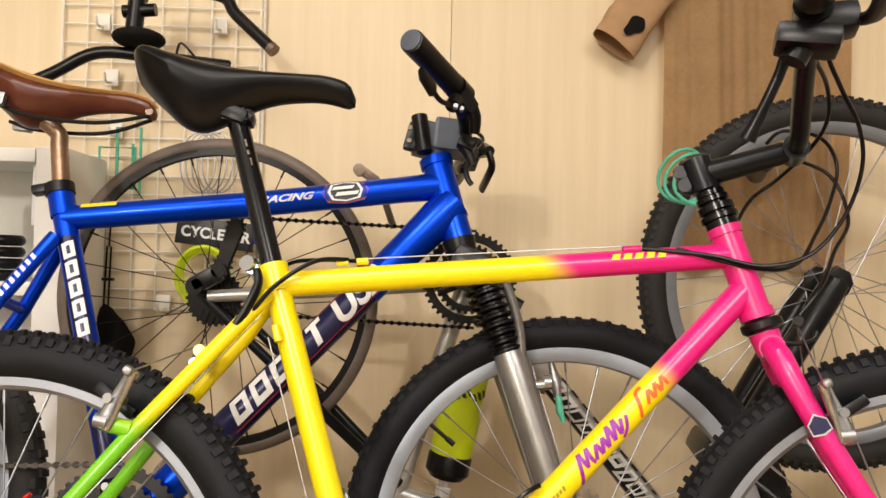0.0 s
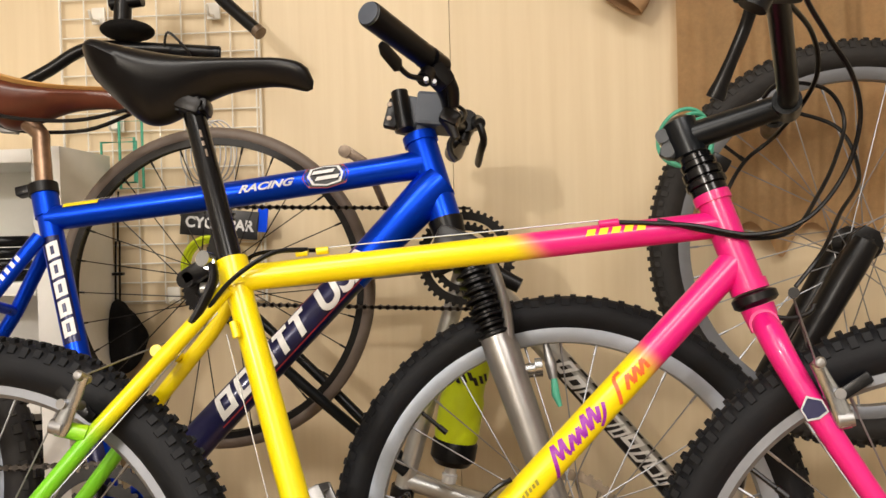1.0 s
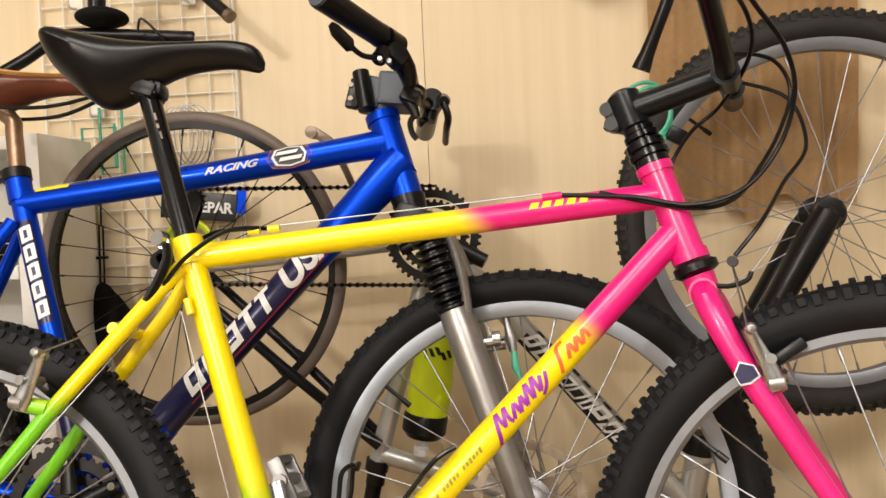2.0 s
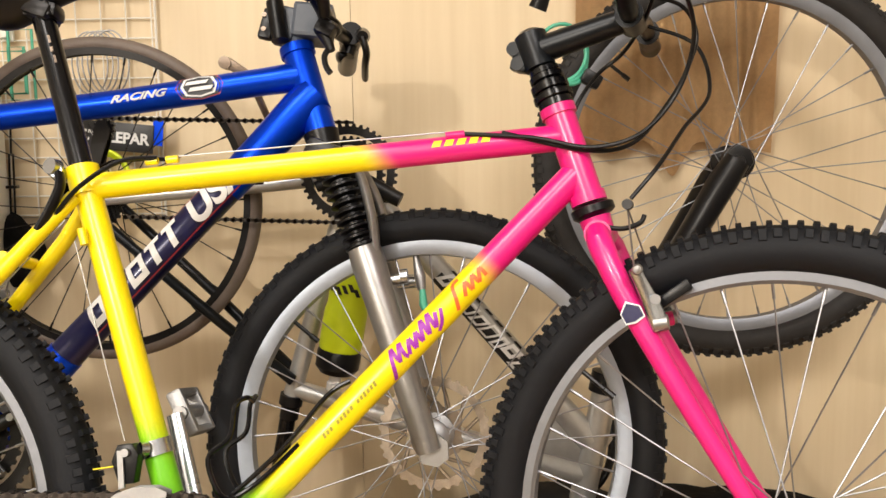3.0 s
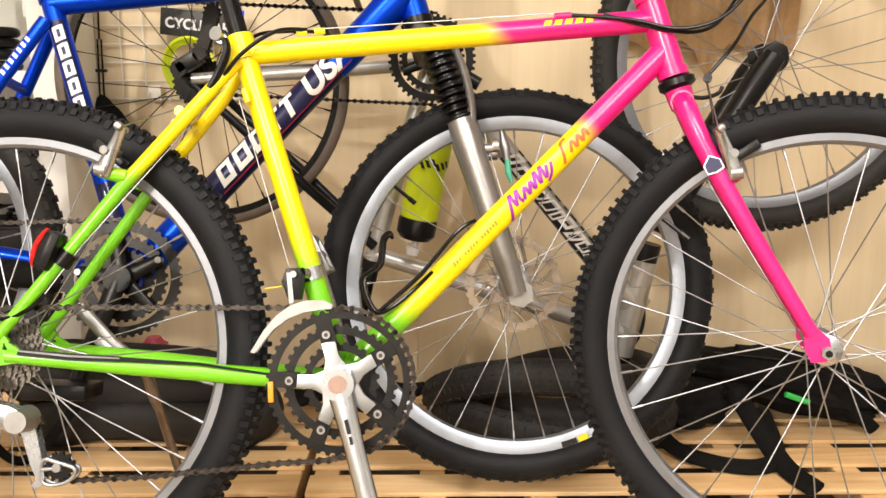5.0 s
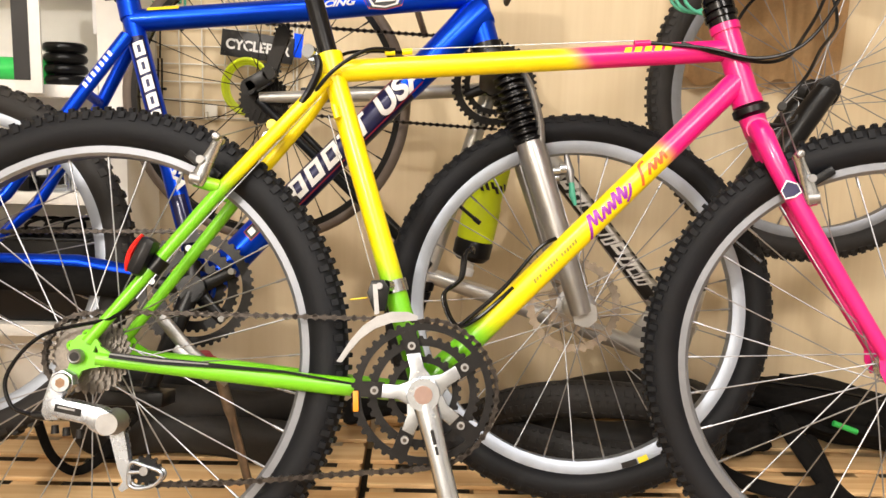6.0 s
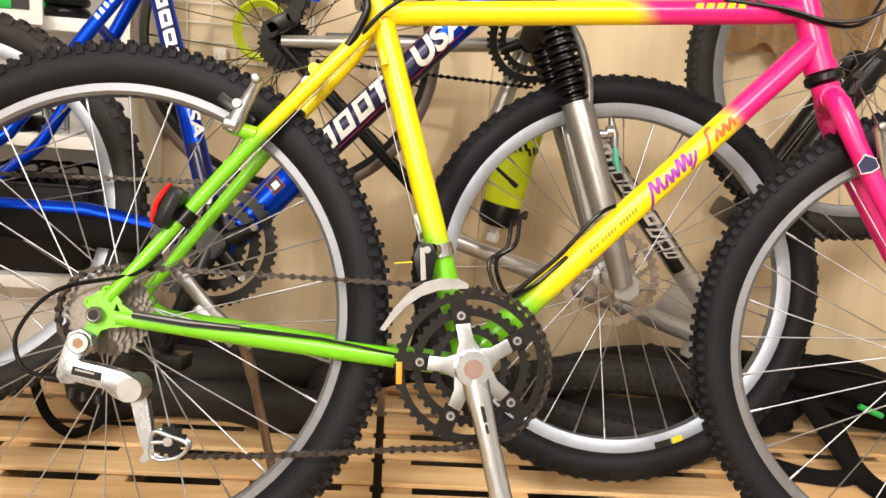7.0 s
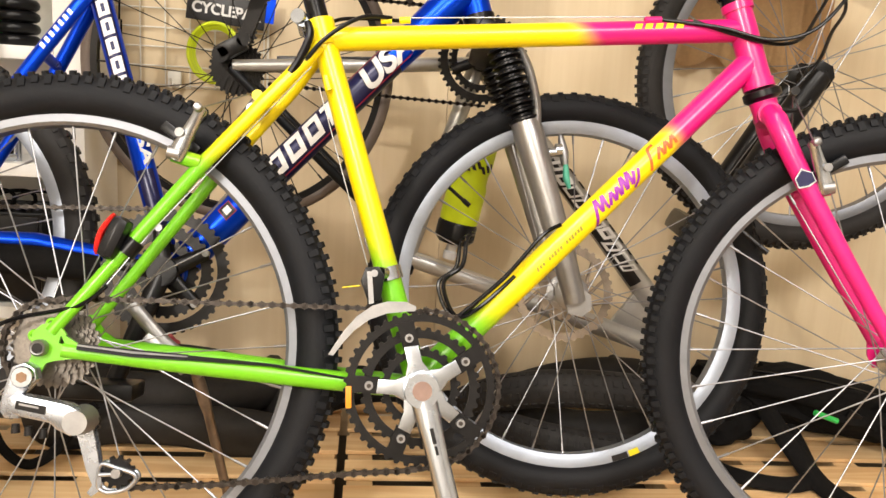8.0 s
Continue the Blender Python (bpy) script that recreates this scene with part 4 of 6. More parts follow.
    brush(0.338, [(0.0052 * k, (0.0055 if k % 2 else -0.0075) + (0.006 if k in (5, 7) else 0)) for k in range(10)], PURPLE, tone, 0.0046)
    brush(0.389, [(0.004, 0.004), (0.0, -0.007), (-0.007, -0.014)], PURPLE, tone, 0.0040)
    tone = "orange slanted brush stroke"
    brush(0.414, [(-0.001, -0.013), (0.001, 0.000), (0.003, 0.013), (0.012, 0.0135)], ORANGE_RED, tone)
    brush(0.427, [(0.0056 * k, 0.0048 if k % 2 else -0.0072) for k in range(7)], ORANGE_RED, tone, 0.0044)
    small = []
    for i in range(16):
        if i not in (3, 9):
            small += bar_shape(0.205 + 0.0052 * i, -0.002, 0.0032, 0.004 if i % 3 else 0.0055, 0.3, 1)
    P("decal", on_tube(d0, d1, 0.0172, small), PRINT_GREY)
    for i in range(5):
        P("decal", on_tube(v3(0.280, 0.7425), v3(0.835, 0.8085), 0.0155, bar_shape(0.409 + i * 0.0142, 0.004, 0.0098, 0.0078, 0.45)), YELLOW, "yellow slanted block decal")
    bd = [[(-0.012, 0.009), (0.0, 0.0115), (0.012, 0.009), (0.012, -0.004), (0.0, -0.014), (-0.012, -0.004)]]
    lo_p, hi_p = (0.938, -0.0535, 0.575), (0.901, -0.0535, 0.650)
    q = on_tube(hi_p, lo_p, 0.0142, [[(0.046 + b, a) for a, b in bd[0]]], lift=0.001)
    F("fork_badge", q, ALU, "blue and silver fork badge")
    q = on_tube(hi_p, lo_p, 0.0142, [[(0.046 + b * 0.80, a * 0.80) for a, b in bd[0]]], lift=0.0016)
    F("fork_badge_centre", q, BLUE_DARK)
    # wheels
    wheel(bike, pose(RH[0], 0, RH[1]), 0.338, 0.053, 0.0052, 0.284, 0.016, 0.024, RUBBER, RIM_GREY, STEEL, 32, 0.024, 0.062, ALU, "black knobby tyre", "grey alloy rim", 1, 128, turn=0.05)
    wheel(bike, STEER @ pose(FH[0], 0, FH[1]), 0.333, 0.052, 0.0052, 0.281, 0.016, 0.024, RUBBER, RIM_GREY, STEEL, 32, 0.020, 0.070, ALU, "black knobby tyre", "grey alloy rim", 2, 134, turn=0.02)
    return bike


front_bicycle()


def word(parent, text, size, m, mat, shear=0.0, wrap=0.0):
    """White lettering in the built-in font, bent round a tube of radius wrap."""
    cu = bpy.data.curves.new("word", "FONT")
    cu.body, cu.size, cu.shear, cu.extrude, cu.offset = text, size, shear, 0.0003, size * 0.035
    tmp = bpy.data.objects.new("word", cu)
    scene.collection.objects.link(tmp)
    me = bpy.data.meshes.new_from_object(tmp.evaluated_get(bpy.context.evaluated_depsgraph_get()))
    bpy.data.objects.remove(tmp)
    bm = bmesh.new()
    bm.from_mesh(me)
    if wrap:
        for i in range(9):
            bmesh.ops.bisect_plane(bm, geom=bm.verts[:] + bm.edges[:] + bm.faces[:], plane_co=(0, size * 0.08 * i, 0), plane_no=(0, 1, 0))
        for v in bm.verts:
            off = min(abs(v.co.y - size * 0.35), wrap * 0.95)
            v.co.z += math.sqrt(wrap * wrap - off * off) - wrap + 0.0012
    ob = part("lettering", bm, mat, parent, "white lettering", m, False)
    return ob


# ---- the blue bicycle ----
SCOT = TILT @ pose(0, 0.225, 0, 0, 0, 2.3)


def blue_bicycle():
    bike = thing("bicycle", "metallic blue mountain bike with silver suspension fork and leather saddle", "bicycle", SCOT)
    P = lambda name, bm, mat, label="": part(name, bm, mat, bike, label)  # noqa: E731
    BST = Matrix.Translation((0.510, 0, 0.880)) @ Matrix.Rotation(radians(-6), 4, Vector((-0.298, 0, 0.954))) @ Matrix.Translation((-0.510, 0, -0.880))
    F = lambda name, bm, mat, label="": part(name, moved(bm, BST), mat, bike, label)  # noqa: E731
    BB, RH, FH = (0.064, 0.434), (-0.345, 0.456), (0.683, 0.444)
    P("top_tube", tube([v3(-0.086, 0.877), v3(0.20, 0.920), v3(0.420, 0.959), v3(0.478, 0.969)], [0.0185, 0.0195, 0.0205, 0.0225], 22), BLUE)
    P("down_tube", tube([v3(*BB), v3(0.118, 0.500), v3(0.292, 0.702), v3(0.474, 0.913)], [0.026, 0.025, 0.024, 0.026], 22, flat=1.0), BLUE_DARK, "blue-black down tube with white blocks")
    P("down_tube_front", tube([v3(0.372, 0.7945), v3(0.430, 0.862), v3(0.478, 0.917), v3(0.500, 0.942)], [0.0255, 0.0275, 0.0315, 0.030], 24), BLUE)
    P("down_tube_rear", tube([v3(*BB), v3(0.160, 0.549)], [0.027, 0.0262], 22), BLUE)
    P("head_tube", merge(tube([v3(0.470, 1.005), v3(0.510, 0.880)], 0.0235, 24), tube([v3(0.467, 1.014), v3(0.471, 1.001)], 0.0265, 24)), BLUE)
    P("lower_headset_cup", tube([v3(0.509, 0.882), v3(0.516, 0.858)], [0.0265, 0.024], 22), BLACK)
    P("seat_tube", merge(tube([v3(*BB), v3(-0.093, 0.897)], 0.0165, 20), tube([v3(-0.0875, 0.880), v3(-0.0985, 0.916)], 0.019, 20)), BLUE)
    P("bottom_bracket_shell", tube([v3(*BB, -0.037), v3(*BB, 0.037)], 0.022, 24), BLUE)
    P("seat_clamp", merge(tube([v3(-0.0985, 0.914), v3(-0.1030, 0.930)], 0.0215, 20), box(0.026, 0.02, 0.014, pose(-0.127, 0, 0.920, 0, -15, 0), 0.003)), BLACK)
    for s in (-1, 1):
        P("seat_stay", tube([v3(-0.088, 0.845, s * 0.016), v3(-0.140, 0.740, s * 0.040), v3(-0.235, 0.565, s * 0.056), v3(-0.336, 0.466, s * 0.066)], [0.011, 0.0105, 0.0095, 0.008], 16), BLUE)
        P("chain_stay", tube([v3(0.055, 0.440, s * 0.024), v3(-0.12, 0.466, s * 0.045), v3(-0.336, 0.460, s * 0.066)], [0.0135, 0.0125, 0.009], 16), BLUE)
    P("chain_stay_cover", tube([v3(-0.03, 0.434, -0.036), v3(-0.11, 0.438, -0.048), v3(-0.21, 0.438, -0.057), v3(-0.29, 0.438, -0.065)], [0.020, 0.0225, 0.022, 0.018], 18), CLOTH_BLACK, "black cloth chain stay cover")
    P("stay_bridge", tube([v3(-0.140, 0.742, -0.04), v3(-0.140, 0.742, 0.04)], 0.008, 12), BLUE)
    # fork
    ax0, ax1 = Vector((0.545, 0, 0.818)), Vector((0.590, 0, 0.700))
    for s in (-1, 1):
        n = 40
        pts = [ax0 + (ax1 - ax0) * (i / n) + Vector((0, s * 0.058, 0)) for i in range(n + 1)]
        rad = [0.0205 + 0.0042 * (1 if i % 4 in (1, 2) else -1) for i in range(n + 1)]
        F("fork_boot", tube(pts, rad, 24), BLACK, "black ribbed rubber fork boot")
        leg = [v3(0.589, 0.704, s * 0.058), v3(0.596, 0.684, s * 0.058), v3(0.610, 0.644, s * 0.060), v3(0.648, 0.537, s * 0.062), v3(0.677, 0.453, s * 0.060), v3(0.684, 0.431, s * 0.058)]
        F("fork_leg", tube(leg, [0.023, 0.0245, 0.0225, 0.0195, 0.0175, 0.0165], 22), FORK_GREY, "grey cast fork leg")
        F("fork_end", extrude_outline([(0.667, 0.443), (0.691, 0.455), (0.709, 0.443), (0.711, 0.421), (0.697, 0.409), (0.675, 0.413)], s * 0.050 - 0.004, s * 0.050 + 0.004), FORK_GREY)
        F("axle_cap", tube([v3(*FH, s * 0.052), v3(*FH, s * 0.066)], 0.0115, 14), BLACK)
        F("brake_boss", merge(tube([v3(0.610, 0.658, s * 0.050), v3(0.646, 0.663, s * 0.050)], 0.0075, 14), tube([v3(0.640, 0.665, s * 0.050), v3(0.650, 0.666, s * 0.050)], 0.0105, 14)), ALU)
    F("fork_crown", merge(box(0.062, 0.165, 0.038, pose(0.533, 0, 0.832, 0, 20, 0), 0.012), tube([v3(0.514, 0.862), v3(0.524, 0.835)], 0.023, 18)), BLACK)
    F("fork_brace", merge(tube(smooth_line([(0.606, -0.064, 0.694), (0.603, -0.066, 0.734), (0.588, -0.060, 0.788), (0.570, -0.035, 0.826), (0.570, 0.035, 0.826), (0.588, 0.060, 0.788), (0.603, 0.066, 0.734), (0.606, 0.064, 0.694)], 6), 0.0072, 12, flat=1.5)), ALU_DULL)
    # bars
    for bz in (1.046, 1.068):
        P("stem_bolt", tube([(0.4235, -0.036, bz - 0.018), (0.4235, -0.030, bz - 0.018)], 0.0038, 10), STAND_STEEL)
    part("stem", merge(tube([v3(0.469, 1.006), v3(0.456, 1.046)], 0.019, 20), box(0.036, 0.046, 0.050, pose(0.450, 0, 1.046, 0, 12, 0), 0.004), box(0.060, 0.05, 0.054, pose(0.492, 0, 1.050, 0, 4, 0), 0.006)), SMOKE, bike, "grey-blue stem block", None, False)
    P("stem_clamp", merge(tube([(0.448, -0.030, 1.012), (0.437, -0.030, 1.072)], 0.0130, 16), box(0.020, 0.016, 0.046, pose(0.428, -0.026, 1.038, 0, 12, 0), 0.004)), BLACK)
    for s, turn in ((-1, [(0.512, 0.0, 1.052), (0.508, -0.05, 1.060), (0.478, -0.14, 1.078), (0.416, -0.25, 1.077)]), (1, [(0.512, 0.0, 1.052), (0.524, 0.05, 1.060), (0.532, 0.14, 1.078), (0.516, 0.25, 1.077)])):
        e, g = Vector(turn[3]), Vector(turn[2])
        d = (e - g).normalized()
        P("handlebar", tube(smooth_line(turn, 6), 0.0115, 16), BLACK)
        P("grip", tube([g - d * 0.004, g, e - d * 0.004, e, e + d * 0.002], [0.0175, 0.0168, 0.0172, 0.0165, 0.012], 22), BLACK, "black rubber grip")
        k = g - d * 0.030
        side = Vector((-d.y, d.x, 0)) * (-s * 0.55)
        P("grip_end", tube([e + d * 0.001, e + d * 0.0032, e + d * 0.0038], [0.0150, 0.0148, 0.0120], 20), SMOKE, "grey grip end cap")
        if s < 0:
            P("brake_lever", merge(tube([k - d * 0.016, k + d * 0.016], 0.0178, 16), box(0.034, 0.030, 0.026, pose(0.499, -0.118, 1.056, 0, 35, 30), 0.007), tube(smooth_line([(0.506, -0.118, 1.062), (0.518, -0.100, 1.045), (0.520, -0.085, 1.026)], 4), [0.011, 0.011, 0.0105, 0.010, 0.010, 0.0095, 0.009, 0.0085, 0.008], 12, flat=0.8)), BLACK, "black brake lever perch")
            P("shifter", merge(tube([(0.486, -0.140, 1.052), (0.480, -0.150, 1.036)], 0.011, 12), tube(smooth_line([(0.480, -0.150, 1.038), (0.462, -0.180, 1.028), (0.448, -0.205, 1.032)], 4), 0.0038, 8)), BLACK, "black thumb shifter")
            P("shifter_paddle", tube([(0.452, -0.196, 1.031), (0.449, -0.202, 1.032), (0.434, -0.228, 1.040), (0.430, -0.236, 1.044)], [0.005, 0.0105, 0.0095, 0.005], 12, flat=0.5), BLACK)
            for bx, by, bz in ((0.484, -0.148, 1.030), (0.494, -0.128, 1.036)):
                P("lever_bolt", tube([(bx, by - 0.010, bz), (bx, by - 0.018, bz)], 0.0035, 10), ALU_DULL)
            continue
        P("brake_lever", merge(tube([k - d * 0.018, k + d * 0.016], 0.0195, 16), tube(smooth_line([k + side * 0.012, k + side * 0.034 - d * 0.01, k + side * 0.030 - d * 0.055 + Vector((0, 0, -0.02))], 4), [0.012, 0.0125, 0.0135, 0.014, 0.0135, 0.012, 0.011, 0.010, 0.009], 12), tube(smooth_line([k + side * 0.030 - d * 0.050 + Vector((0, 0, -0.020)), k + side * 0.044 - d * 0.045 + Vector((0, 0, -0.042)), k + side * 0.044 - d * 0.020 + Vector((0, 0, -0.052)), k + side * 0.050 + d * 0.03 + Vector((0, 0, -0.056))], 4), 0.006, 10, flat=1.5)), BLACK, "black brake lever")
        P("shifter", merge(tube([k + Vector((0, 0, -0.012)), k + Vector((0, 0, -0.032)) - side * 0.01], 0.013, 14), tube(smooth_line([k + Vector((0, 0, -0.028)) - side * 0.008, k - side * 0.028 + Vector((0, 0, -0.034)), k - side * 0.034 + d * 0.030 + Vector((0, 0, -0.026))], 4), [0.004, 0.004, 0.004, 0.005, 0.007, 0.009, 0.010, 0.010, 0.008], 10, flat=0.5)), BLACK)
    # dark lever piece that sits beneath the stem
    P("lever_piece", merge(box(0.030, 0.030, 0.022, pose(0.514, -0.03, 1.030, 0, 25, 0), 0.006), tube([(0.512, -0.03, 1.026), (0.524, -0.03, 0.998)], [0.011, 0.006], 12), tube(smooth_line([(0.520, -0.03, 1.002), (0.514, -0.03, 0.990), (0.517, -0.03, 0.974), (0.524, -0.03, 0.964)], 4), 0.0045, 8)), DARK_STEEL, "dark metal lever piece")
    P("front_cable", tube(smooth_line([(0.520, -0.085, 1.030), (0.535, -0.06, 1.030), (0.535, -0.02, 1.035), (0.520, 0.02, 1.040)], 6), 0.003, 8), BLACK)
    # saddle
    P("seat_post", tube(smooth_line([v3(-0.098, 0.918), v3(-0.113, 0.990), v3(-0.118, 1.012), v3(-0.140, 1.030)], 4), 0.0128, 18), COPPER, "rusty chromed seat post")
    sad = part("saddle", saddle_bm(0.272, 0.165, 0.030, 0.048, 0.005), LEATHER, bike, "brown riveted leather saddle", pose(-0.243, 0, 1.098, 0, 4, 0))
    part("saddle_top", moved(saddle_bm(0.268, 0.162, 0.029, 0.016, 0.005), pose(0.002, 0, 0.0045)), LEATHER_TOP, sad)
    for s in (-1, 1):
        part("saddle_rail", tube(smooth_line([(0.03, s * 0.045, -0.050), (0.09, s * 0.03, -0.064), (0.19, s * 0.02, -0.058), (0.262, s * 0.008, -0.030)], 5), 0.0032, 8), DARK_STEEL, sad)
        part("saddle_spring_plate", box(0.03, 0.012, 0.020, pose(0.05, s * 0.05, -0.052), 0.003), ALU_DULL, sad)
    part("saddle_rivet", tube([(0.262, -0.012, -0.024), (0.262, 0.012, -0.024)], 0.006, 12), STAND_STEEL, sad)
    # drive
    C = Vector((BB[0], 0, BB[1]))
    for r_out, r_in, teeth, y in ((0.092, 0.074, 44, -0.052), (0.068, 0.050, 32, -0.045), (0.046, 0.030, 22, -0.038)):
        P("chainring", moved(toothed_ring(r_out, r_in, teeth, y - 0.0015, y + 0.0015), Matrix.Translation(C)), DARK_STEEL)
    arms = []
    for i in range(5):
        a = 0.5 + 2 * math.pi * i / 5
        arms.append(tube([(C.x, -0.058, C.z), (C.x + 0.066 * math.cos(a), -0.056, C.z + 0.066 * math.sin(a))], [0.014, 0.009], 10, flat=0.4))
    P("crank_arm", merge(*arms, tube([(C.x, -0.05, C.z), (C.x, -0.078, C.z)], 0.021, 20), tube([(C.x, -0.068, C.z), (C.x - 0.05, -0.085, C.z - 0.162)], [0.015, 0.0125], 14, flat=0.65)), BLACK)
    P("pedal", box(0.09, 0.075, 0.022, pose(C.x - 0.05, -0.13, C.z - 0.162), 0.004), BLACK)
    P("chain", chain_bm([(-0.35, 0.500), (0.064, 0.526)], y=-0.048), CHAIN_STEEL)
    for i in range(6):
        r = 0.024 + 0.005 * i
        P("cassette_cog", moved(toothed_ring(r, r - 0.012, 12 + 3 * i, -0.050 + 0.0045 * i, -0.048 + 0.0045 * i), pose(RH[0], 0, RH[1])), DARK_STEEL)
    for i in range(5):
        a = 0.5 + 2 * math.pi * i / 5
        bx, bz = C.x + 0.064 * math.cos(a), C.z + 0.064 * math.sin(a)
        P("chainring_bolt", tube([(bx, -0.0655, bz), (bx, -0.050, bz)], 0.0052, 12), ALU_DULL, "silver chainring bolt")
    # decals
    a, b = v3(0.118, 0.500), v3(0.474, 0.913)
    for u, w in ((0.128, 0.032), (0.165, 0.034), (0.204, 0.034)):
        P("decal", on_tube(a, b, 0.0252, frame_shape(u, 0.003, w * 0.92, 0.033, 0.0085, 0.35), lift=0.0012), WHITE_INK, "white slanted block decal")
    for k, mt, lf in ((1.0, RED_INK, 0.0), (0.86, BLACK_INK, 0.0006), (0.5, WHITE_INK, 0.0012)):
        P("emblem", on_tube(a, b, 0.0272, bar_shape(0.040 - 0.011 * k, 0.004, 0.022 * k, 0.020 * k, 0.1), lift=0.001 + lf), mt)
    for u in (0.250, 0.284):
        P("decal", on_tube(a, b, 0.0252, bar_shape(u, 0.003, 0.010, 0.033, 0.35) + bar_shape(u - 0.004, 0.0165, 0.028, 0.008, 0.35, 1), lift=0.0012), WHITE_INK, "white slanted block decal")
    for u, v, w in ((0.115, -0.0195, 0.20), (0.30, 0.0235, 0.15), (0.305, -0.0195, 0.15)):
        P("stripe", on_tube(a, b, 0.0252, bar_shape(u, v, w, 0.0022, 0, 1), lift=0.0009), RED_INK)
    t0, t1 = v3(0.20, 0.920), v3(0.458, 0.966)
    shield = [(0.100, 0.0), (0.107, 0.0135), (0.1325, 0.0175), (0.158, 0.0135), (0.165, 0.0), (0.158, -0.0135), (0.1325, -0.0175), (0.107, -0.0135)]

    def scaled(k):
        return [[((u - 0.1325) * k + 0.1325, v * k) for u, v in shield]]
    for k, mt, lf in ((1.10, RED_INK, 0.0018), (0.98, BLACK_INK, 0.0024), (0.84, WHITE_INK, 0.0030), (0.70, BLACK_INK, 0.0036)):
        P("emblem", on_tube(t0, t1, 0.0200, [[(u, v) for u, v in scaled(k)[0]]], lift=lf), mt)
    P("emblem", on_tube(t0, t1, 0.0200, bar_shape(0.114, 0.004, 0.032, 0.0045, 0.9, 1) + bar_shape(0.118, -0.004, 0.034, 0.0045, 0.9, 1), lift=0.0042), WHITE_INK)
    P("stripe", on_tube(v3(-0.086, 0.877), v3(0.20, 0.920), 0.0192, bar_shape(0.055, 0.021, 0.235, 0.0035, 0, 1), lift=0.0014), WHITE_INK)
    P("sticker", on_tube(v3(-0.086, 0.877), v3(0.20, 0.920), 0.0190, bar_shape(0.028, 0.015, 0.052, 0.011, 0, 2), lift=0.001), YELLOW, "small yellow sticker")
    word(bike, "RACING", 0.0150, pose(0.202, -0.0196, 0.914, 90, -10.1, 0) @ Matrix.Diagonal((1.42, 1, 1, 1)), WHITE_INK, 0.45, 0.0195)
    s0, s1 = v3(*BB), v3(-0.093, 0.897)
    word(bike, "USA", 0.047, pose(0.3400, -0.0272, 0.7335, 90, -49.4, 0) @ Matrix.Diagonal((1.22, 1, 1, 1)), WHITE_INK, 0.25, 0.0272)
    word(bike, "USA", 0.0245, pose(-0.0139, -0.0166, 0.662, 90, 68.7, 0) @ Matrix.Diagonal((1.65, 1, 1, 1)), WHITE_INK, 0.15, 0.0166)
    for u, w in ((0.055, 0.105), (0.270, 0.165)):
        P("decal_panel", on_tube(s0, s1, 0.0165, bar_shape(u, 0.002, w, 0.025, 0.0, 6), lift=0.0005), BLUE_DARK, "blue-black panel")
    for i in range(5):
        P("decal", on_tube(s0, s1, 0.0165, frame_shape(0.280 + 0.030 * i, 0.002, 0.025, 0.017, 0.006, 0.2), lift=0.001), WHITE_INK, "white block decal")
    for i in range(7):
        P("decal", on_tube(v3(-0.140, 0.740, -0.040), v3(-0.098, 0.825, -0.020), 0.0105, bar_shape(0.006 + 0.011 * i, 0.0, 0.006, 0.0085, 0.3, 2), lift=0.001), WHITE_INK)
    wheel(bike, pose(RH[0], 0, RH[1]), 0.302, 0.048, 0.004, 0.257, 0.019, 0.026, RUBBER_WORN, RIM_LIGHT, STEEL, 32, 0.024, 0.062, ALU, "black knobby tyre", "light alloy rim", 3, 70)
    wheel(bike, BST @ pose(FH[0], 0, FH[1]), 0.326, 0.052, 0.0022, 0.278, 0.021, 0.029, RUBBER, RIM_LIGHT, STEEL, 32, 0.024, 0.06, ALU, "black fine-tread tyre", "light alloy rim with yellow print", 4, 90, turn=0.03)
    # rim print
    for a0, a1, mt in ((-72, -66.5, BLACK_INK), (-66, -62.5, YELLOW)):
        bm = bmesh.new()
        strip = [[bm.verts.new((r * math.cos(radians(a)), -0.0153, r * math.sin(radians(a)))) for r in (0.2670, 0.2765)] for a in [a0 + (a1 - a0) * i / 4 for i in range(5)]]
        for p, q in zip(strip, strip[1:]):
            bm.faces.new((p[0], p[1], q[1], q[0]))
        F("rim_print", moved(bm, pose(FH[0], 0, FH[1])), mt)
    # tag on the valve
    P("mint_tag", tube([(0.665, -0.012, 0.650), (0.667, -0.013, 0.628), (0.673, -0.013, 0.612)], [0.0045, 0.006, 0.003], 10), MINT)
    P("valve_pump_head", tube([(0.654, -0.01, 0.700), (0.661, -0.01, 0.670), (0.664, -0.011, 0.650)], [0.004, 0.0085, 0.006], 12), ALU_DULL)
    disc = [moved(toothed_ring(0.082, 0.067, 36, 0.034, 0.036, 0.0035), pose(FH[0], 0, FH[1])), moved(toothed_ring(0.046, 0.028, 6, 0.034, 0.037, 0.006), pose(FH[0], 0, FH[1]))]
    for i in range(12):
        a = 2 * math.pi * i / 12
        F("disc_arm", tube([(FH[0] + 0.042 * math.cos(a), 0.035, FH[1] + 0.042 * math.sin(a)), (FH[0] + 0.069 * math.cos(a + 0.35), 0.035, FH[1] + 0.069 * math.sin(a + 0.35))], 0.0028, 6), ROTOR)
    F("brake_disc", disc[0], ROTOR, "brown steel brake disc")
    F("disc_carrier", disc[1], ROTOR)
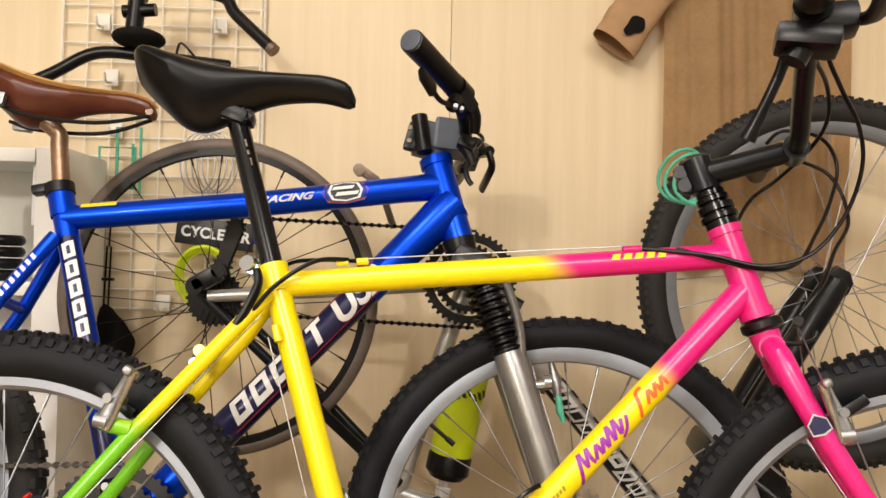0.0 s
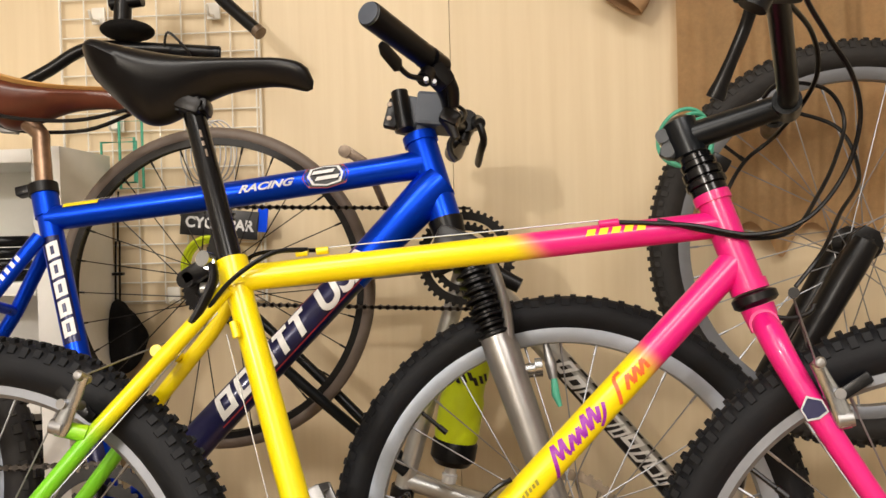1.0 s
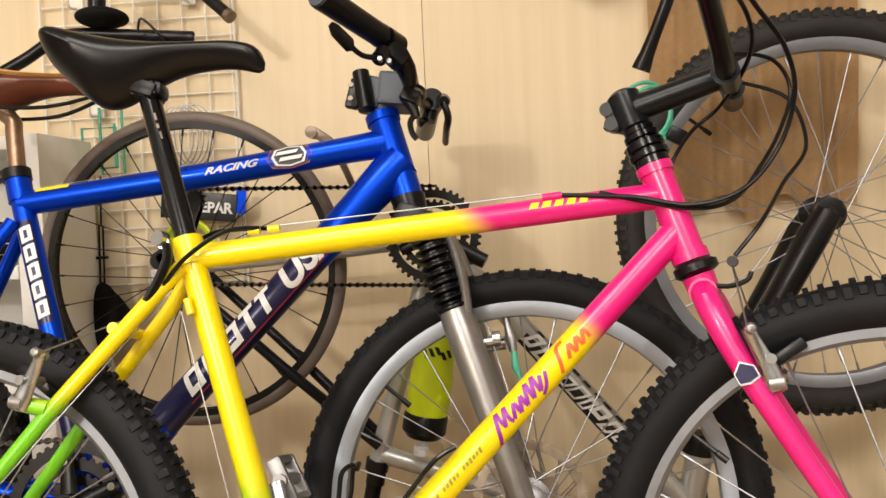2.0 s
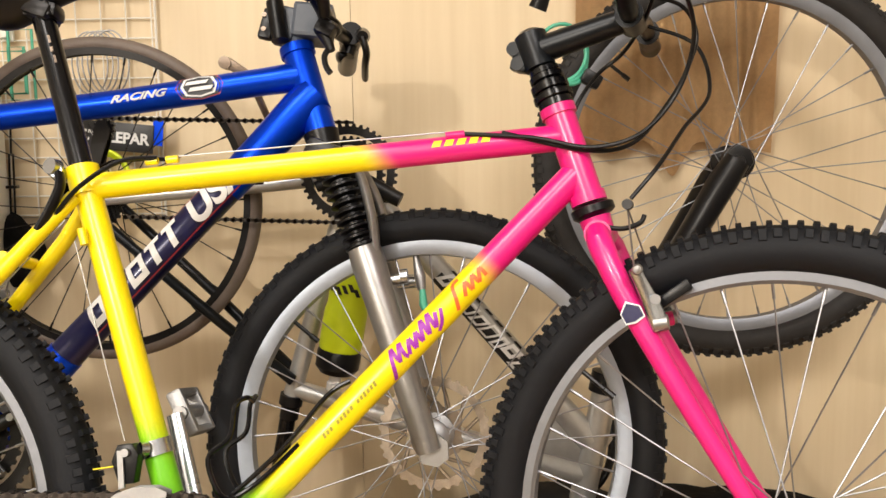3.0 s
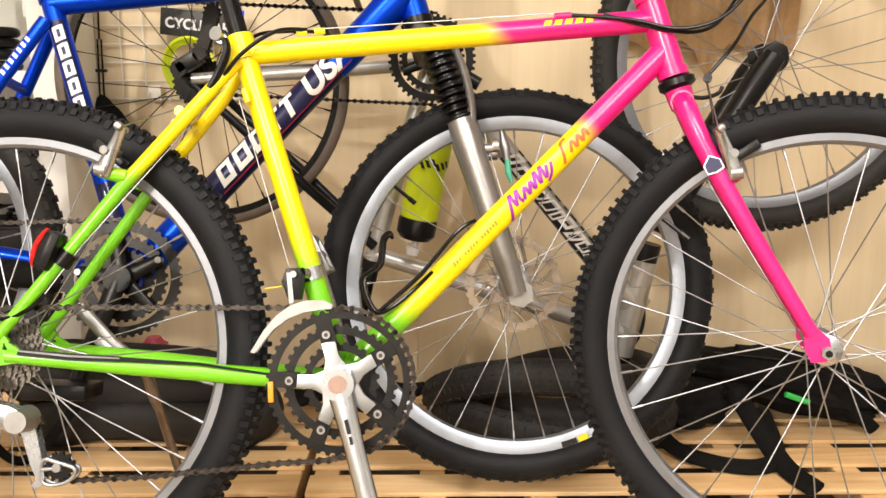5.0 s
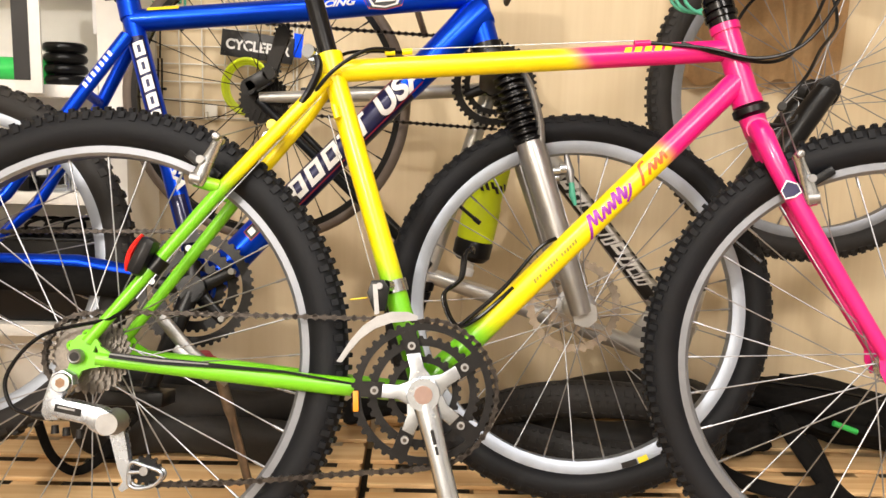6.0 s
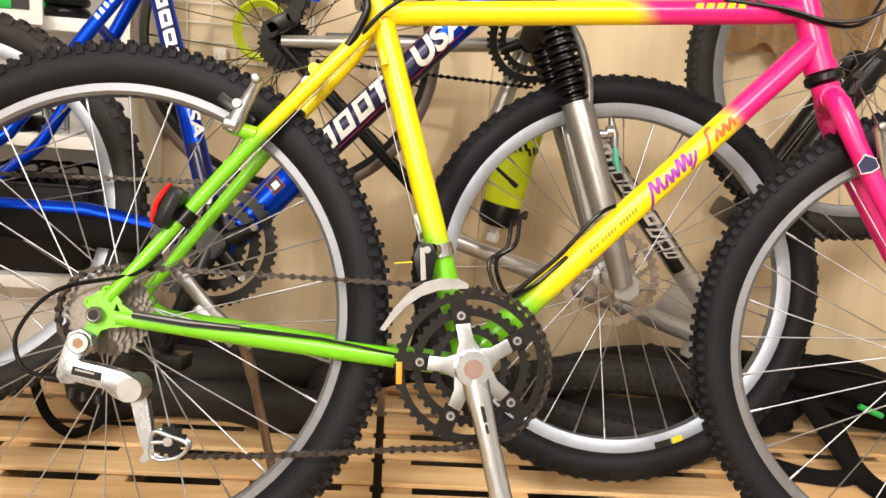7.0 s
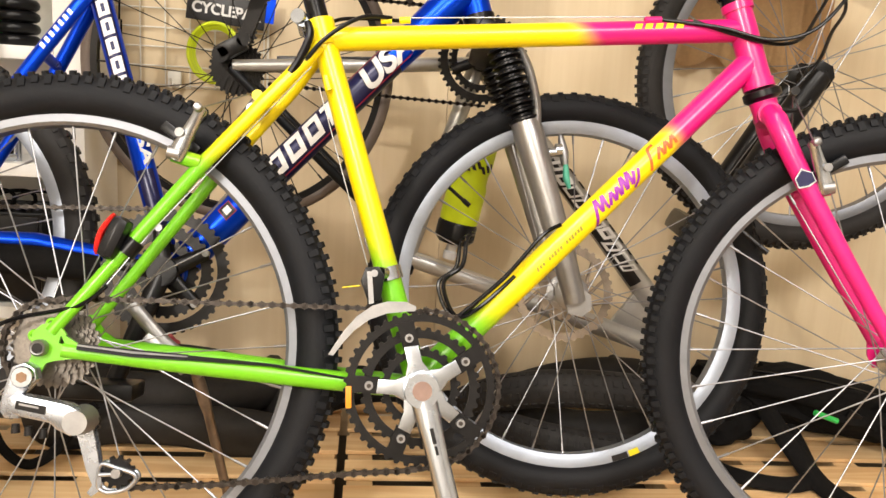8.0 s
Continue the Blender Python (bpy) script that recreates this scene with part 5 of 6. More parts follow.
    F("hub_flange", moved(lathe([(0.010, -0.036), (0.022, -0.034), (0.027, -0.030), (0.027, -0.026), (0.018, -0.022), (0.020, 0.022), (0.030, 0.026), (0.030, 0.032), (0.010, 0.034)], 28), pose(FH[0], 0, FH[1])), ALU_DULL, "silver hub flange")
    return bike


blue_bicycle()


# ---- the silver bicycle, standing upside down behind ----
def silver_bicycle():
    Y = 0.61
    bike = thing("bicycle", "silver mountain bike standing upside down by the wall", "bicycle", pose(0, Y, 0))
    P = lambda name, bm, mat, label="": part(name, bm, mat, bike, label)  # noqa: E731
    TURN = pose(1.196, 0, 0.722, 0, 0, -10) @ pose(-1.187, 0, -0.696)
    F = lambda name, bm, mat, label="": part(name, moved(bm, TURN), mat, bike, label)  # noqa: E731
    BB, RH, FH, HD = (0.560, 0.716), (0.130, 0.674), (1.187, 0.696), (0.960, 0.244)
    P("down_tube", tube([v3(*BB), v3(*HD)], [0.019, 0.023], 20), SILVER_PAINT, "silver down tube with black and white shapes")
    P("seat_tube", tube([v3(*BB), v3(0.443, 0.332)], 0.016, 18), SILVER_PAINT)
    P("top_tube", tube([v3(0.447, 0.342), v3(0.955, 0.180)], [0.016, 0.020], 18), SILVER_PAINT)
    P("head_tube", tube([v3(0.990, 0.345), v3(0.947, 0.135)], 0.0225, 20), SILVER_PAINT)
    P("head_gusset", box(0.11, 0.012, 0.10, pose(0.928, 0, 0.238, 0, 35, 0), 0.004), SILVER_PAINT)
    P("bottom_bracket_shell", tube([v3(*BB, -0.036), v3(*BB, 0.036)], 0.022, 22), BLACK)
    for s in (-1, 1):
        P("chain_stay", tube([v3(0.548, 0.708, s * 0.024), v3(0.37, 0.694, s * 0.04), v3(0.128, 0.678, s * 0.064)], [0.012, 0.012, 0.010], 14), SILVER_PAINT)
        P("seat_stay", tube([v3(0.449, 0.362, s * 0.020), v3(0.30, 0.505, s * 0.05), v3(0.124, 0.674, s * 0.064)], [0.010, 0.009, 0.008], 14), BLACK_MATT, "black seat stay")
        F("fork_leg", tube([v3(1.010, 0.385, s * 0.062), v3(1.090, 0.53, s * 0.062), v3(1.165, 0.665, s * 0.058), v3(1.187, 0.700, s * 0.056)], [0.020, 0.021, 0.024, 0.021], 20), BLACK, "black fork leg")
        F("fork_end", extrude_outline([(1.160, 0.690), (1.166, 0.712), (1.186, 0.726), (1.206, 0.716), (1.212, 0.696), (1.200, 0.676), (1.176, 0.668)], s * 0.054 - 0.008, s * 0.054 + 0.008, 0.003), BLACK)
        F("axle_nut", tube([v3(*FH, s * 0.060), v3(*FH, s * 0.074)], [0.013, 0.010], 14), DARK_STEEL)
        P("handlebar", tube(smooth_line([(0.975, 0, 0.095), (0.975, s * 0.05, 0.095), (0.968, s * 0.13, 0.075), (0.950, s * 0.20, 0.07)], 5), 0.0125, 14), BLACK)
        P("grip", tube([(0.962, s * 0.15, 0.073), (0.945, s * 0.23, 0.068)], 0.017, 14), BLACK)
        P("brake_lever", tube(smooth_line([(0.972, s * 0.12, 0.080), (1.01, s * 0.13, 0.125), (1.03, s * 0.16, 0.160), (1.035, s * 0.20, 0.21)], 5), 0.008, 10), BLACK)
    F("fork_crown", box(0.06, 0.16, 0.045, pose(0.994, 0, 0.392, 0, 25, 0), 0.012), BLACK)
    P("headset", tube([v3(0.990, 0.365), v3(0.983, 0.330)], 0.0255, 20), BLACK)
    P("stem", merge(tube([v3(0.948, 0.140), v3(0.942, 0.110)], 0.021, 18), tube([v3(0.942, 0.122), v3(0.976, 0.095)], 0.017, 16)), BLACK)
    P("seat_post", tube([v3(0.443, 0.336), v3(0.410, 0.18), v3(0.396, 0.10)], [0.0145, 0.0135, 0.0135], 18), BLACK_GLOSS)
    P("seat_clamp", merge(tube([v3(0.4425, 0.332), v3(0.4385, 0.314)], 0.0205, 18), tube([v3(0.439, 0.310), v3(0.4345, 0.290)], 0.0165, 18)), BLACK)
    sad = part("saddle", saddle_bm(0.27, 0.14, 0.035, 0.05), CLOTH_BLACK, bike, "black saddle resting on the pallet", pose(0.28, 0, 0.045, 180, 0, 0))
    for r_out, r_in, teeth, y in ((0.080, 0.062, 42, -0.050), (0.060, 0.045, 32, -0.043)):
        P("chainring", moved(toothed_ring(r_out, r_in, teeth, y - 0.0015, y + 0.0015, 0.005), pose(*v3(*BB))), DARK_STEEL)
    P("crank_arm", merge(tube([(BB[0], -0.06, BB[1]), (BB[0] + 0.085, -0.075, BB[1] - 0.045)], [0.015, 0.012], 14, flat=0.7), tube([(BB[0], -0.04, BB[1]), (BB[0], -0.075, BB[1])], 0.02, 18),
                            *[tube([(BB[0], -0.056, BB[1]), (BB[0] + 0.058 * math.cos(a), -0.053, BB[1] + 0.058 * math.sin(a))], 0.009, 10, flat=0.5) for a in (0.4, 1.97, 3.54, 5.11)]), DARK_STEEL)
    P("chain", chain_bm([(0.140, 0.812), (0.30, 0.806), (0.562, 0.797)], y=-0.048), CHAIN_STEEL, "chain above the stays")
    P("chain", chain_bm([(0.190, 0.650), (0.562, 0.634)], y=-0.048), CHAIN_STEEL)
    for i in range(6):
        r = 0.024 + 0.005 * i
        P("cassette_cog", moved(toothed_ring(r, r - 0.012, 12 + 3 * i, -0.050 + 0.0045 * i, -0.048 + 0.0045 * i), pose(RH[0], 0, RH[1])), DARK_STEEL)
    P("rear_derailleur", merge(box(0.055, 0.024, 0.030, pose(0.128, -0.080, 0.706, 0, -30, 0), 0.007), tube([(0.112, -0.092, 0.695), (0.112, -0.066, 0.695)], 0.014, 16), tube([(0.150, -0.092, 0.722), (0.150, -0.066, 0.722)], 0.012, 16)), BLACK, "black rear derailleur")
    for yy in (-0.079, -0.063):
        P("derailleur_cage", extrude_outline([(0.140, 0.720), (0.156, 0.712), (0.186, 0.790), (0.180, 0.806), (0.166, 0.806), (0.160, 0.794)], yy - 0.001, yy + 0.001), DARK_STEEL)
    for px, pz in ((0.152, 0.730), (0.173, 0.793)):
        P("jockey_wheel", moved(toothed_ring(0.018, 0.006, 11, -0.074, -0.068, 0.004), pose(px, 0, pz)), BLACK)
    P("chain_guard", box(0.22, 0.010, 0.012, pose(0.310, -0.045, 0.699, 0, -3, 0), 0.004), BLACK)
    bot = part("bottle", lathe([(0.0, 0.068), (0.030, 0.068), (0.036, 0.060), (0.036, 0.030), (0.033, 0.022), (0.033, 0.008), (0.036, 0.0), (0.036, -0.045), (0.034, -0.052), (0.0, -0.052)], 28, "Z"), NEON, bike, "neon yellow drinking bottle", pose(0.548, -0.045, 0.487, 0, 11, 0) @ Matrix.Diagonal((1.0, 1.0, 1.30, 1)))
    part("cap", lathe([(0.0, -0.050), (0.034, -0.050), (0.037, -0.054), (0.037, -0.074), (0.028, -0.082), (0.0, -0.082)], 24, "Z"), BLACK, bot)
    part("nozzle", lathe([(0.0, -0.08), (0.010, -0.08), (0.010, -0.094), (0.013, -0.096), (0.012, -0.106), (0.0, -0.106)], 16, "Z"), WHITE_BAG, bot)
    prn = []
    for i in range(9):
        prn += bar_shape(0.02 + 0.010 * i, 0.012 - 0.0035 * (i % 3), 0.007, 0.012, 0.6, 2)
    part("bottle_print", on_tube((0, 0, -0.10), (0, 0, 0.06), 0.0362, [[(0.125 + (v * 0.8), u - 0.06) for u, v in q] for q in prn], lift=0.0006), BLACK_INK, bot)
    P("shift_lever", merge(tube([(0.430, -0.03, 0.800), (0.405, -0.05, 0.870)], 0.006, 8), box(0.040, 0.024, 0.016, pose(0.386, -0.06, 0.886, 0, 35, 0), 0.004), tube([(0.372, -0.075, 0.893), (0.372, -0.05, 0.893)], 0.010, 14), tube([(0.400, -0.072, 0.872), (0.400, -0.05, 0.872)], 0.007, 12)), STAND_STEEL, "bronze cable mechanism")
    dt0, dt1 = v3(*BB), v3(*HD)
    P("decal", on_tube(dt0, dt1, 0.0222, bar_shape(0.225, -0.010, 0.30, 0.026, 0.0, 6), lift=0.0006), BLACK_INK, "black band decal")
    rnd = random.Random(5)
    u = 0.232
    while u < 0.50:
        w = rnd.uniform(0.014, 0.026)
        P("decal", on_tube(dt0, dt1, 0.0222, frame_shape(u, 0.000 + rnd.uniform(-0.004, 0.004), w, rnd.uniform(0.020, 0.030), rnd.uniform(0.004, 0.007), rnd.uniform(0.3, 0.7)), lift=0.0014), WHITE_INK, "white angular decal")
        P("decal", on_tube(dt0, dt1, 0.0222, bar_shape(u + 0.004, 0.019, w * 0.7, 0.005, 0.8, 2), lift=0.0016), BLACK_INK)
        u += w + 0.005
    wheel(bike, pose(RH[0], 0, RH[1]), 0.275, 0.022, 0, 0.257, 0.010, 0.018, BROWN_RUBBER, DARK_STEEL, DARK_STEEL, 28, 0.022, 0.062, DARK_STEEL, "thin brown-grey slick tyre", "", 5)
    wheel(bike, pose(1.196, 0, 0.722, 0, 0, -4), 0.334, 0.050, 0.004, 0.286, 0.021, 0.027, RUBBER_WORN, RIM_GREY, STEEL, 32, 0.028, 0.07, DARK_STEEL, "black knobby tyre", "grey alloy rim", 6, 120)
    return bike


silver_bicycle()


# ---- things on the wall and the floor ----
def wire_grid():
    g = thing("wire_grid", "white coated wire grid panel hung on the wall", "grid panel", pose(-0.26, WALL_Y - 0.012, 0.632))
    W, Ht, step = 0.408, 0.86, 0.0385
    meh = {}

    def wire(kind, ln, m):
        if kind not in meh:
            bm = tube([(0, 0, 0), (0, 0, ln)], 0.0016, 6)
            me = bpy.data.meshes.new("wire")
            bm.to_mesh(me)
            bm.free()
            me.materials.append(WHITE_WIRE)
            meh[kind] = me
        ob = new("wire", meh[kind])
        ob.parent = g
        ob.matrix_basis = m
    for i in range(9):
        wire("v", Ht, pose(i * 0.05, 0, 0))
    for i in range(23):
        wire("h", W, pose(0, 0.003, i * step + 0.004, 0, 90, 0))
    part("border", tube([(0, 0, 0), (W, 0, 0), (W, 0, Ht), (0, 0, Ht)], 0.003, 8, closed=True), WHITE_WIRE, g)
    return g


wire_grid()


def hook(x, z):
    h = thing("hook", "white plastic grid hook", "hook", pose(x, WALL_Y - 0.018, z), "grid hooks")
    part("plate", box(0.028, 0.008, 0.034, None, 0.003), WHITE_WIRE, h)
    part("prong", tube(smooth_line([(0, -0.004, -0.010), (0, -0.03, -0.014), (0, -0.04, 0.002)], 4), 0.003, 8), WHITE_WIRE, h)


for x, z in ((-0.176, 1.215), (0.06, 1.215), (-0.156, 1.102), (-0.145, 0.996), (-0.04, 0.648)):
    hook(x, z)

# cloth hanging in folds, and kraft paper bags
def curtain():
    """Cloth in deep uneven folds; the hem hangs lower in two slack corners."""
    bm = bmesh.new()
    nx, nz = 96, 18
    grid = []
    for i in range(nx + 1):
        s = i / nx
        hem = 0.752 - 0.050 * math.exp(-((s - 0.52) / 0.07) ** 2) - 0.016 * math.exp(-((s - 0.90) / 0.10) ** 2) + 0.012 * math.sin(s * 23)
        col = []
        for j in range(nz + 1):
            q = j / nz
            z = hem + (2.06 - hem) * q
            fold = 0.012 * math.sin(s * 15 + 0.9 * math.sin(2.4 * q)) + 0.005 * math.sin(s * 34 + 1.7 + 2 * q) + 0.002 * math.sin(s * 83 + 4 * q)
            y = WALL_Y - 0.040 + fold * (0.55 + 0.45 * (1 - q))
            col.append(bm.verts.new((0.962 + 0.385 * s + 0.010 * math.sin(5 * q) * (1 - q), y, z)))
        grid.append(col)
    for i in range(nx):
        for j in range(nz):
            bm.faces.new((grid[i][j], grid[i + 1][j], grid[i + 1][j + 1], grid[i][j + 1]))
    bmesh.ops.solidify(bm, geom=bm.faces[:], thickness=0.003)
    return tagged(add_ob("curtain", bm, CLOTH_BROWN), "brown cloth curtain hanging in folds on the wall", "curtain")


curtain()


def crumpled(name, size, m, mat, label, category, seed, rough=0.12, flat=1.0, sub=3):
    bm = bmesh.new()
    bmesh.ops.create_icosphere(bm, subdivisions=sub + 1, radius=0.5)
    rnd = Vector((seed * 3.1, seed * 1.7, seed * 0.9))
    for v in bm.verts:
        d = v.co.normalized()
        k = 1 + rough * noise.noise(d * 2.2 + rnd) * 2 + rough * 0.6 * noise.noise(d * 6 + rnd) + rough * 0.35 * abs(noise.noise(d * 13 + rnd))
        p = d * 0.5 * k
        p.z = math.copysign(abs(p.z * 2) ** flat / 2, p.z)
        v.co = Vector((p.x * size[0], p.y * size[1], p.z * size[2]))
    t = thing(name, label, category, m)
    part("body", bm, mat, t)
    return t


def paper_bag():
    b = thing("paper_bag", "crumpled brown kraft paper sleeve hung with its open end down", "bag", pose(0.912, WALL_Y - 0.05, 1.275, 0, 33, 0))
    bm = bmesh.new()
    rings, n, k = [], 28, 12
    for i in range(k + 1):
        z = 0.10 - 0.20 * i / k
        ring = []
        for j in range(n):
            a = 2 * math.pi * j / n
            p = Vector((0.048 * math.copysign(abs(math.cos(a)) ** 0.55, math.cos(a)), 0.032 * math.copysign(abs(math.sin(a)) ** 0.55, math.sin(a)), z))
            ring.append(bm.verts.new(p + noise.noise_vector(p * 24) * 0.007))
        rings.append(ring)
    for r0, r1 in zip(rings, rings[1:]):
        for j in range(n):
            bm.faces.new((r0[j], r0[(j + 1) % n], r1[(j + 1) % n], r1[j]))
    bm.faces.new(rings[0])
    bmesh.ops.recalc_face_normals(bm, faces=bm.faces[:])
    bmesh.ops.solidify(bm, geom=bm.faces[:], thickness=0.0015)
    part("sleeve", bm, KRAFT, b)
    # no opening is cut: a flat black plate gives the hole's shaded inside
    hole = [(0.016 * math.cos(a) * (1 + 0.25 * math.sin(3 * a)), 0.024 * math.sin(a)) for a in [2 * math.pi * i / 18 for i in range(18)]]
    part("hole_shade_plate", moved(extrude_outline(hole, -0.0015, 0.0), pose(0.012, -0.0385, -0.058, 0, 20, 0)), CLOTH_BLACK, b, "black plate for the shaded inside of a torn hole")


paper_bag()


def pouch():
    p = thing("pouch", "black cloth pouch hanging on a cord from the grid", "pouch", pose(-0.143, WALL_Y - 0.05, 0.640))
    bm = bmesh.new()
    bmesh.ops.create_icosphere(bm, subdivisions=4, radius=0.5)
    for v in bm.verts:
        k = 1.0 if v.co.z < 0.1 else 1 - 0.55 * (v.co.z - 0.1) / 0.4
        v.co = Vector((v.co.x * 0.105 * k * (1 + 0.3 * (0.5 - abs(v.co.z))), v.co.y * 0.06, v.co.z * 0.15 - 0.07)) + noise.noise_vector(v.co * 5) * 0.003
    part("bag", bm, CLOTH_BLACK, p)
    part("cord", rods([[(-0.004, 0, 0), (-0.004, 0.01, 0.12)], [(0.005, 0, 0), (0.004, 0.01, 0.12)], [(0, 0.01, 0.12), (0, 0.02, 0.22)]], 0.002), CLOTH_BLACK, p)
    part("cord_lock", box(0.030, 0.012, 0.006, pose(0, 0, 0.055), 0.002), BLACK, p)


pouch()


def mint_rack():
    r = thing("wire_basket", "mint green wire holder hooked on the grid", "holder", pose(-0.125, WALL_Y - 0.03, 0.935))
    for x0, x1, z0, z1, y in ((-0.035, 0.035, -0.06, 0.02, -0.03), (-0.012, 0.035, -0.07, 0.065, 0.0), (-0.005, 0.025, -0.06, 0.03, -0.015)):
        part("wire", tube([(x0, y, z0), (x1, y, z0), (x1, y, z1), (x0, y, z1)], 0.003, 8, closed=True), MINT, r)


mint_rack()


def label_pack():
    p = thing("parts_pack", "clear pack with a black header card and yellow cable inside", "package", pose(0.070, WALL_Y - 0.055, 0.790))
    part("header_card", box(0.155, 0.003, 0.055, pose(0, 0, 0, 0, 6, 0), 0.001), BLACK_INK, p, "black card with white print")
    word(p, "CYCLEPAR", 0.029, pose(-0.068, -0.0024, -0.004, 90, 6, 0) @ Matrix.Diagonal((0.98, 1, 1, 1)), WHITE_INK)
    part("blue_corner", box(0.02, 0.002, 0.05, pose(0.086, 0.002, 0.005, 0, 6, 0)), BLUE, p)
    for k in range(3):
        pts = [(-0.02 + (0.052 - 0.004 * k) * math.cos(a), -0.012 + 0.006 * k, -0.085 + (0.058 - 0.004 * k) * math.sin(a)) for a in [2 * math.pi * i / 36 for i in range(36)]]
        part("yellow_cable", tube(pts, 0.0042, 8, closed=True), NEON, p, "coiled neon yellow cable")


label_pack()


def spare_bar():
    b = thing("handlebar", "black riser handlebar hung on the grid", "handlebar", pose(0.016, 0.72, 0.012), "spare handlebars")
    part("tube", tube(smooth_line([(-0.30, -0.03, 1.02), (-0.225, -0.01, 1.065), (-0.15, 0, 1.107), (-0.05, 0.01, 1.105), (0.05, 0.02, 1.097), (0.09, 0.03, 1.094)], 6), 0.0115, 16), BLACK, b)
    part("tape", tube([(0.00, 0.015, 1.1), (0.088, 0.03, 1.0945)], 0.0135, 14), BLACK_MATT, b)
    part("cord", tube(smooth_line([(0.0, -0.015, 1.10), (0.01, -0.02, 1.125), (0.035, -0.01, 1.10), (0.045, 0.0, 1.08)], 5), 0.0025, 6), DARK_STEEL, b)
    c = thing("handlebar", "black drop handlebar end hung above the grid", "handlebar", pose(0.024, 0.72, 0.010), "spare handlebars")
    part("tube", tube(smooth_line([(-0.10, 0, 1.235), (0.06, 0, 1.225), (0.10, -0.01, 1.185), (0.172, -0.03, 1.118)], 6), 0.0115, 16), BLACK, c)
    part("end_plug", tube([(0.168, -0.029, 1.122), (0.176, -0.032, 1.114)], 0.0125, 14), STAND_STEEL, c)
    s = thing("spare_saddle", "small black padded saddle on a clamp hung upside down", "saddle", pose(-0.058, 0.72, 1.148))
    bm = bmesh.new()
    bmesh.ops.create_icosphere(bm, subdivisions=4, radius=0.5)
    for v in bm.verts:
        v.co = Vector((v.co.x * 0.095, v.co.y * 0.10, v.co.z * 0.036))
    part("pad", bm, CLOTH_BLACK, s)
    part("clamp", merge(tube([(-0.01, 0, 0.01), (-0.005, 0, 0.075)], 0.016, 16), tube([(-0.03, 0, 0.05), (0.03, 0, 0.055)], 0.012, 14), box(0.03, 0.03, 0.025, pose(0.0, 0, 0.085, 0, 20, 0), 0.006)), BLACK, s)


spare_bar()


def hanging_bag():
    g = thing("plastic_bag", "clear plastic bag with silver parts hung on the grid", "bag", pose(0.060, WALL_Y - 0.05, 0.930))
    for k in range(5):
        a = [( -0.03 + 0.012 * k + 0.035 * math.cos(t), -0.008 * k * 0.5, 0.06 * math.sin(t)) for t in [2 * math.pi * i / 24 for i in range(24)]]
        part("loop", tube(a, 0.0016, 6, closed=True), ALU_DULL, g)


hanging_bag()


def cable_lock():
    k = thing("cable_lock", "mint green coiled cable lock hung on the wheel", "cable lock", pose(0.892, 0.47, 0.888) @ Matrix.Scale(0.86, 4))
    for i in range(3):
        pts = [((0.045 - 0.003 * i) * math.cos(a), -0.008 * i + 0.01 * math.sin(2 * a), (0.050 - 0.002 * i) * math.sin(a)) for a in [2 * math.pi * j / 30 for j in range(30)]]
        part("coil", moved(tube(pts, 0.0034, 8, closed=True), pose(0.004 * i, 0, -0.006 * i, 0, 25 + 11 * i, 14 * i)), MINT, k)
    part("lock_body", box(0.035, 0.022, 0.026, pose(0.052, -0.01, -0.045, 0, 30, 0), 0.006), BLACK, k)


cable_lock()


# ---- white shelf with parts, at the left end ----
def shelf():
    s = thing("shelf", "white shelf unit crowded with small bicycle parts", "shelf", pose(-0.39, 0.73, 0))
    for x in (0.215, -0.50):
        part("side_panel", box(0.05, 0.19, 0.95, pose(x, 0, 0.455), 0.002), WHITE_PAINT, s)
    for z in (0.47, 0.20, 0.68, 0.915):
        part("shelf_board", box(0.66, 0.19, 0.024, pose(-0.142, 0, z), 0.002), WHITE_PAINT, s)
    part("back_panel", box(0.66, 0.006, 0.95, pose(-0.142, 0.092, 0.455)), WHITE_PAINT, s)


shelf()


def picture_panel():
    p = thing("picture_panel", "white framed board with a dark picture and yellow label", "panel", pose(-0.315, 0.60, 0.785) @ Matrix.Scale(0.60, 4))
    part("board", box(0.085, 0.010, 0.37, None, 0.002), WHITE_PAINT, p)
    part("dark_print", box(0.05, 0.003, 0.27, pose(-0.018, -0.0065, -0.01)), BLACK_INK, p)
    q = thing("parts_pack", "white pack with a yellow and black label", "package", pose(-0.185, 0.66, 0.875) @ Matrix.Scale(0.72, 4))
    part("card", box(0.085, 0.008, 0.19, pose(0, 0, -0.02), 0.002), WHITE_BAG, q)
    part("label", box(0.075, 0.003, 0.05, pose(0.004, -0.006, 0.05)), YELLOW, q)
    b = bmesh.new()
    for i in range(3):
        box(0.016, 0.001, 0.024, pose(-0.02 + 0.021 * i, -0.0085, 0.055), 0, b)
    part("print", b, BLACK_INK, q)


picture_panel()



